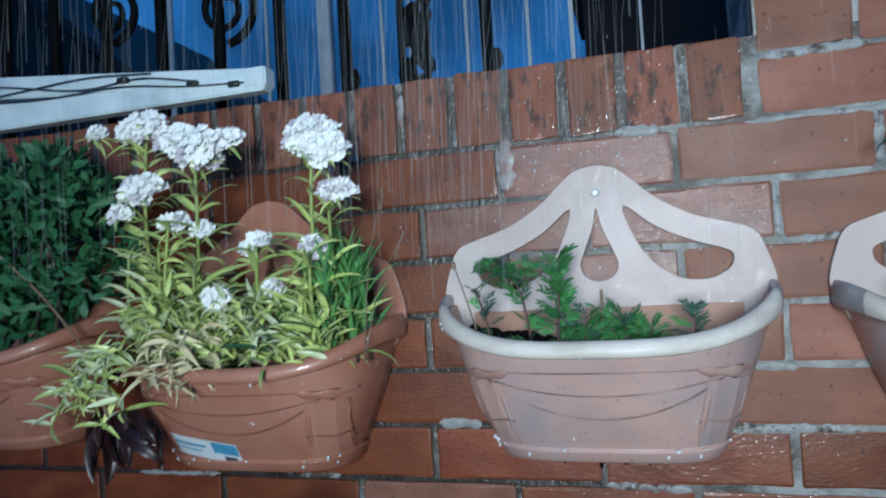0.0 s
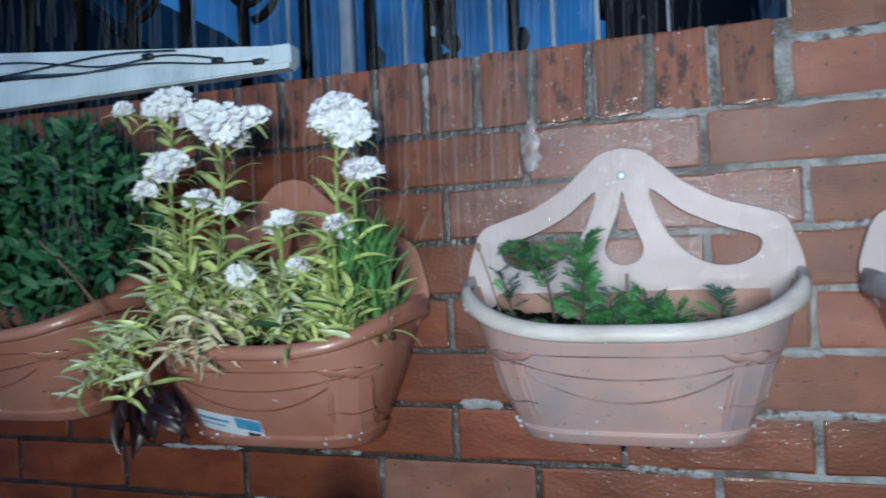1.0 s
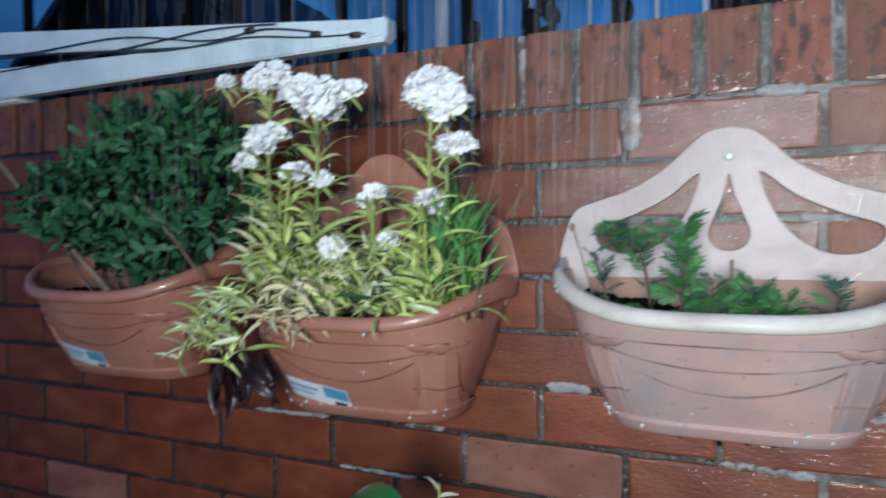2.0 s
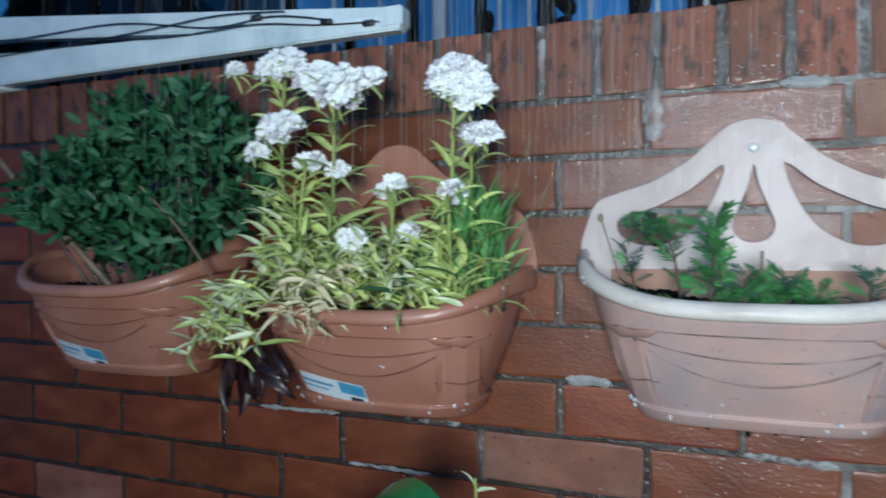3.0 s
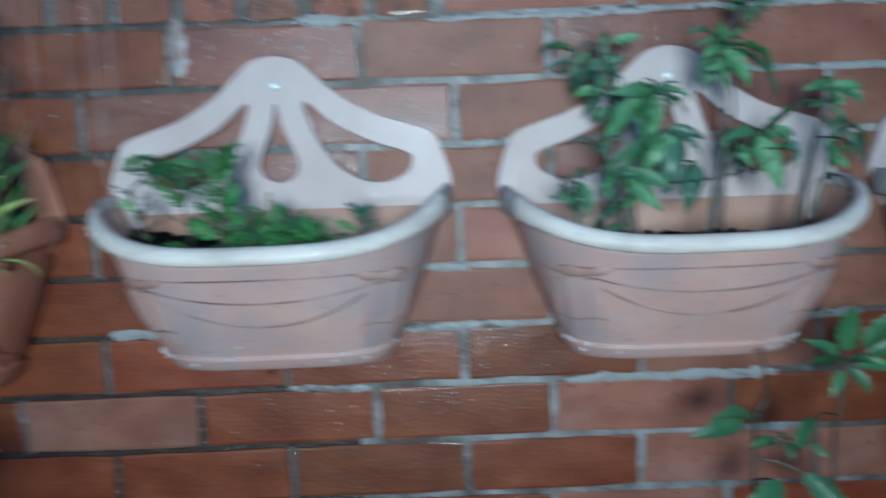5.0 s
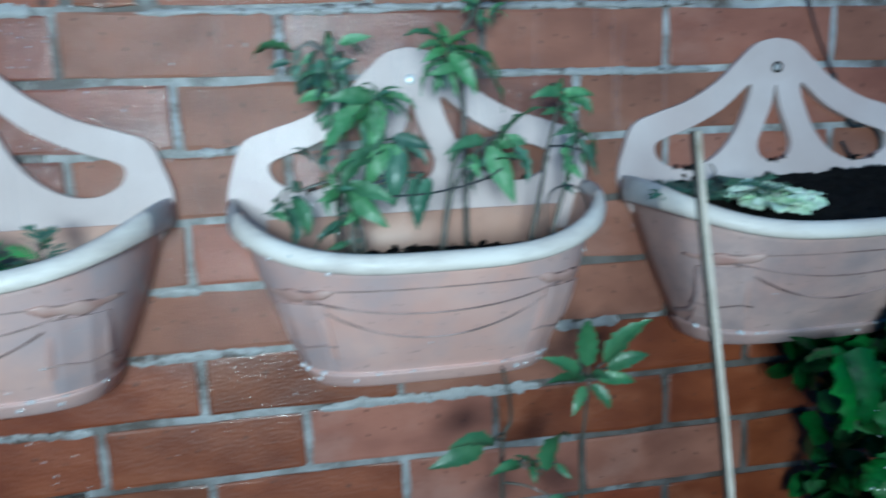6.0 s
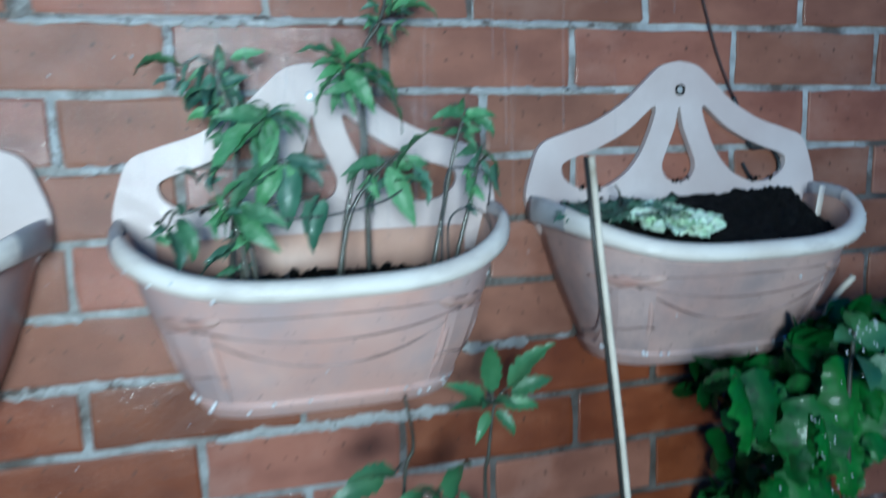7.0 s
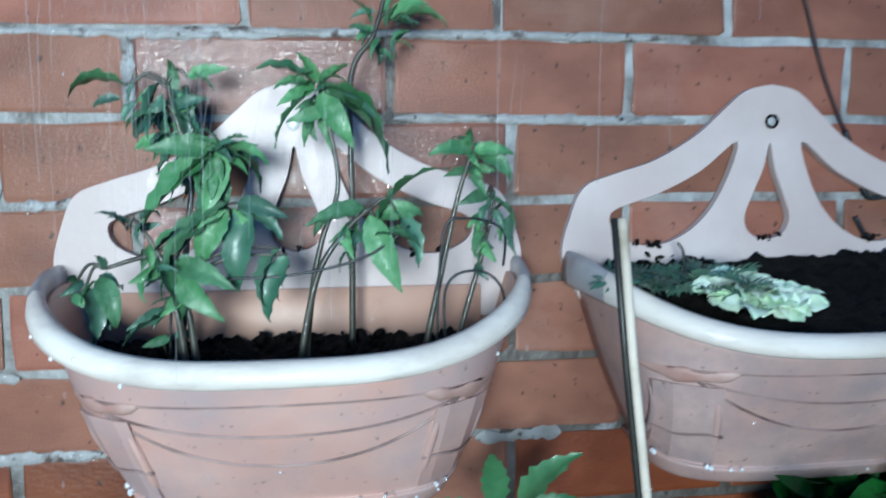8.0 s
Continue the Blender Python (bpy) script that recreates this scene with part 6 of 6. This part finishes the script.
# ---- ground and the place behind ----
def flat(name, lo, hi, mat, label, category):
    bm = bmesh.new()
    box(bm, lo, hi)
    return tagged(link(name, bm, mat, smooth=False), label, category, kind="structure")


flat("ground", (-60, -60, Z_GROUND - 0.1), (60, 60, Z_GROUND), GROUND, "wet grey concrete ground", "ground")

# ---- pale mortar smeared over the joints ----
def mortar_smear(x0, z0, x1, z1, w, seed, mat=SMEAR, label="ragged crust of whitish mortar"):
    """A thin ragged crust of mortar along a line on the wall's face."""
    a, b = Vector((x0, 0, z0)), Vector((x1, 0, z1))
    d = (b - a).normalized()
    side = Vector((-d.z, 0, d.x))
    n = max(8, int((b - a).length / 0.006))
    bm = bmesh.new()
    rows = []
    for i in range(n + 1):
        t = i / n
        c = a.lerp(b, t)
        fade = min(1.0, 9.0 * t + 0.35, 9.0 * (1 - t) + 0.35)
        up = w * fade * (0.5 + 0.42 * noise.noise((c.x * 110, seed * 3.1, c.z * 110)))
        dn = -w * fade * (0.5 + 0.42 * noise.noise((c.x * 110, seed * 3.1 + 9, c.z * 110)))
        row = []
        for k, y in ((0.0, -0.0010), (0.15, -0.0022), (0.5, -0.0025), (0.85, -0.0022), (1.0, -0.0010)):
            p = c + side * (dn + (up - dn) * k)
            row.append(bm.verts.new((p.x, y + 0.0008 * noise.noise((p.x * 120, seed, p.z * 120)), p.z - Z_GROUND)))
        rows.append(row)
    for r, s in zip(rows, rows[1:]):
        for k in range(4):
            bm.faces.new((r[k], s[k], s[k + 1], r[k + 1]))
    bmesh.ops.recalc_face_normals(bm, faces=bm.faces[:])
    if sum(f.normal.y for f in bm.faces) > 0:
        bmesh.ops.reverse_faces(bm, faces=bm.faces[:])
    part("mortar_smear", bm, mat, wall, label)


for k, line in enumerate(((0.128, -0.452, 0.396, -0.451, 0.0135), (0.415, -0.379, 0.500, -0.377, 0.012), (-0.072, -0.376, 0.073, -0.375, 0.011), (-0.040, -0.302, 0.009, -0.302, 0.010),
                          (-0.441, -0.371, -0.382, -0.373, 0.013), (-0.572, -0.367, -0.550, -0.362, 0.010), (-0.222, -0.449, -0.120, -0.453, 0.009), (-0.657, -0.447, -0.593, -0.446, 0.008),
                          (-0.184, 0.000, -0.130, -0.002, 0.014), (-0.030, -0.004, 0.240, -0.003, 0.008), (-0.004, 0.073, 0.110, 0.074, 0.011),
                          (-0.937, -0.450, -0.791, -0.449, 0.006), (-0.774, -0.524, -0.640, -0.525, 0.006), (0.145, 0.000, 0.60, 0.001, 0.007), (0.34, -0.074, 0.62, -0.076, 0.008), (0.02, -0.150, 0.07, -0.151, 0.010), (0.112, -0.005, 0.113, -0.070, 0.010), (-0.002, -0.080, 0.000, -0.146, 0.009))):
    mortar_smear(*line, k + 1)
for k, line in enumerate(((-0.326, 0.006, -0.328, -0.060, 0.020), (-0.585, 0.010, -0.588, -0.070, 0.020), (-0.545, 0.030, -0.547, 0.000, 0.014), (-0.470, 0.085, -0.473, 0.040, 0.009))):
    mortar_smear(*line, 40 + k, LIME, "milky lime streak run down the brick")

# ---- bricks of the wall, one by one ----
slick = [brick_data("brick", 0.2165, 0.0665, BRICK_FILM, 80 + s) for s in range(3)]
stretchers = [brick_data("brick", 0.2165, 0.0665, BRICK, s) for s in range(8)]
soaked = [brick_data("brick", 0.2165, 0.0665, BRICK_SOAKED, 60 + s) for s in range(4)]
halves = [brick_data("brick", 0.104, 0.0665, BRICK, 20 + s) for s in range(3)]
edges = [brick_data("edge_brick", 0.0612, 0.0990, BRICK_EDGE, 40 + s, rough=0.002, d=0.10) for s in range(6)]
rest = []
rnd = random.Random(5)


def lay(data, x, z):
    ob = new("brick", data)
    ob.parent = wall
    ob.location = (x, (rnd.random() - 0.5) * 0.0016, z - Z_GROUND)
    ob.rotation_euler = (0, (rnd.random() - 0.5) * 0.012, 0)
    if rnd.random() < 0.5:
        ob.scale = (-1, 1, 1)


for c in range(-16, 10):
    zc = (c + 0.5) * COURSE + 0.0005
    even = c % 2 == 0
    start = math.floor(X0 / 0.225) * 0.225 + (0 if even else HALF)
    k = 0
    while True:
        xa = start + k * 0.225
        k += 1
        if xa + 0.225 > X1 + 0.01:
            break
        xm = xa + HALF - (0.014 if c >= 0 else 0)
        if c >= 0 and xm < 0.05:
            continue
        if xa < X0 - 0.2:
            continue
        if zc < -0.80 or xm < -1.75 or xm > 1.30 or zc > 0.45:
            rest.append((xm, zc))
        else:
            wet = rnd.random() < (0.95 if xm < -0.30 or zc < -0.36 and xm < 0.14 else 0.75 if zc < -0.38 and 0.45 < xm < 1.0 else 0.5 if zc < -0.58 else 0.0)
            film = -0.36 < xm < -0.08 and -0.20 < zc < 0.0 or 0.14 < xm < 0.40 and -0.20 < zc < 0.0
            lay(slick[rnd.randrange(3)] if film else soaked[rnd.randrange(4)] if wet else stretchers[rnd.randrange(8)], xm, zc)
    if c >= 0 and not even:
        lay(halves[rnd.randrange(3)], 0.043, zc)

x = PIER - 0.048
while x > X0:
    ob = new("edge_brick", edges[rnd.randrange(6)])
    ob.parent = wall
    ob.location = (x, (rnd.random() - 0.5) * 0.003, 0.0535 - Z_GROUND + (rnd.random() - 0.5) * 0.003)
    ob.rotation_euler = (0, (rnd.random() - 0.5) * 0.03, 0)
    x -= 0.0752



def perpend_data(w, h, mat, seed):
    """The mortar of an upright joint, with a rough face a little behind the bricks."""
    r = random.Random(seed)
    bm = bmesh.new()
    rows = []
    for j in range(9):
        z = -h / 2 + h * j / 8
        rows.append([bm.verts.new((x + r.uniform(-0.0006, 0.0006), y + r.uniform(-0.0006, 0.0006), z)) for x, y in ((-w / 2, 0.006), (-w / 2, 0.0006), (-w / 6, 0.0), (w / 6, 0.0002), (w / 2, 0.0008), (w / 2, 0.006))])
    for p, q in zip(rows, rows[1:]):
        for k in range(5):
            bm.faces.new((p[k], p[k + 1], q[k + 1], q[k]))
    me = bpy.data.meshes.new("perpend")
    bm.normal_update()
    bm.to_mesh(me)
    bm.free()
    me.materials.append(mat)
    return me


perps = [perpend_data(0.0085, 0.072, MORTAR_MIX, 90 + k) for k in range(4)]
tall_perps = [perpend_data(0.0105, 0.098, MORTAR_MIX, 95 + k) for k in range(4)]
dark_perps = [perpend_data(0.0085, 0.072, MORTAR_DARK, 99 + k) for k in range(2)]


def point_joint(data, x, z):
    ob = new("perpend", data)
    ob.parent = wall
    ob.location = (x, 0, z - Z_GROUND)


for c in range(-10, 0):
    zc = (c + 0.5) * COURSE + 0.0005
    x = -1.8 + (0 if c % 2 == 0 else HALF)
    while x < SPLIT + 0.01:
        point_joint(rnd.choice(perps if x > -0.75 and rnd.random() < 0.85 else dark_perps), x, zc)
        x += 0.225
x = PIER - 0.0856
while x > -1.3:
    point_joint(rnd.choice(tall_perps), x, 0.0535)
    x -= 0.0752

bm = bmesh.new()
for i, (xm, zc) in enumerate(rest):
    one = brick_mesh(0.2165, 0.0665, seed=i % 7)
    vs = [bm.verts.new((v.co.x + xm, v.co.y, v.co.z + zc - Z_GROUND)) for v in one.verts]
    one.verts.index_update()
    for f in one.faces:
        bm.faces.new([vs[v.index] for v in f.verts])
    one.free()
part("bricks", bm, BRICK, wall)["kind"] = "stuff"
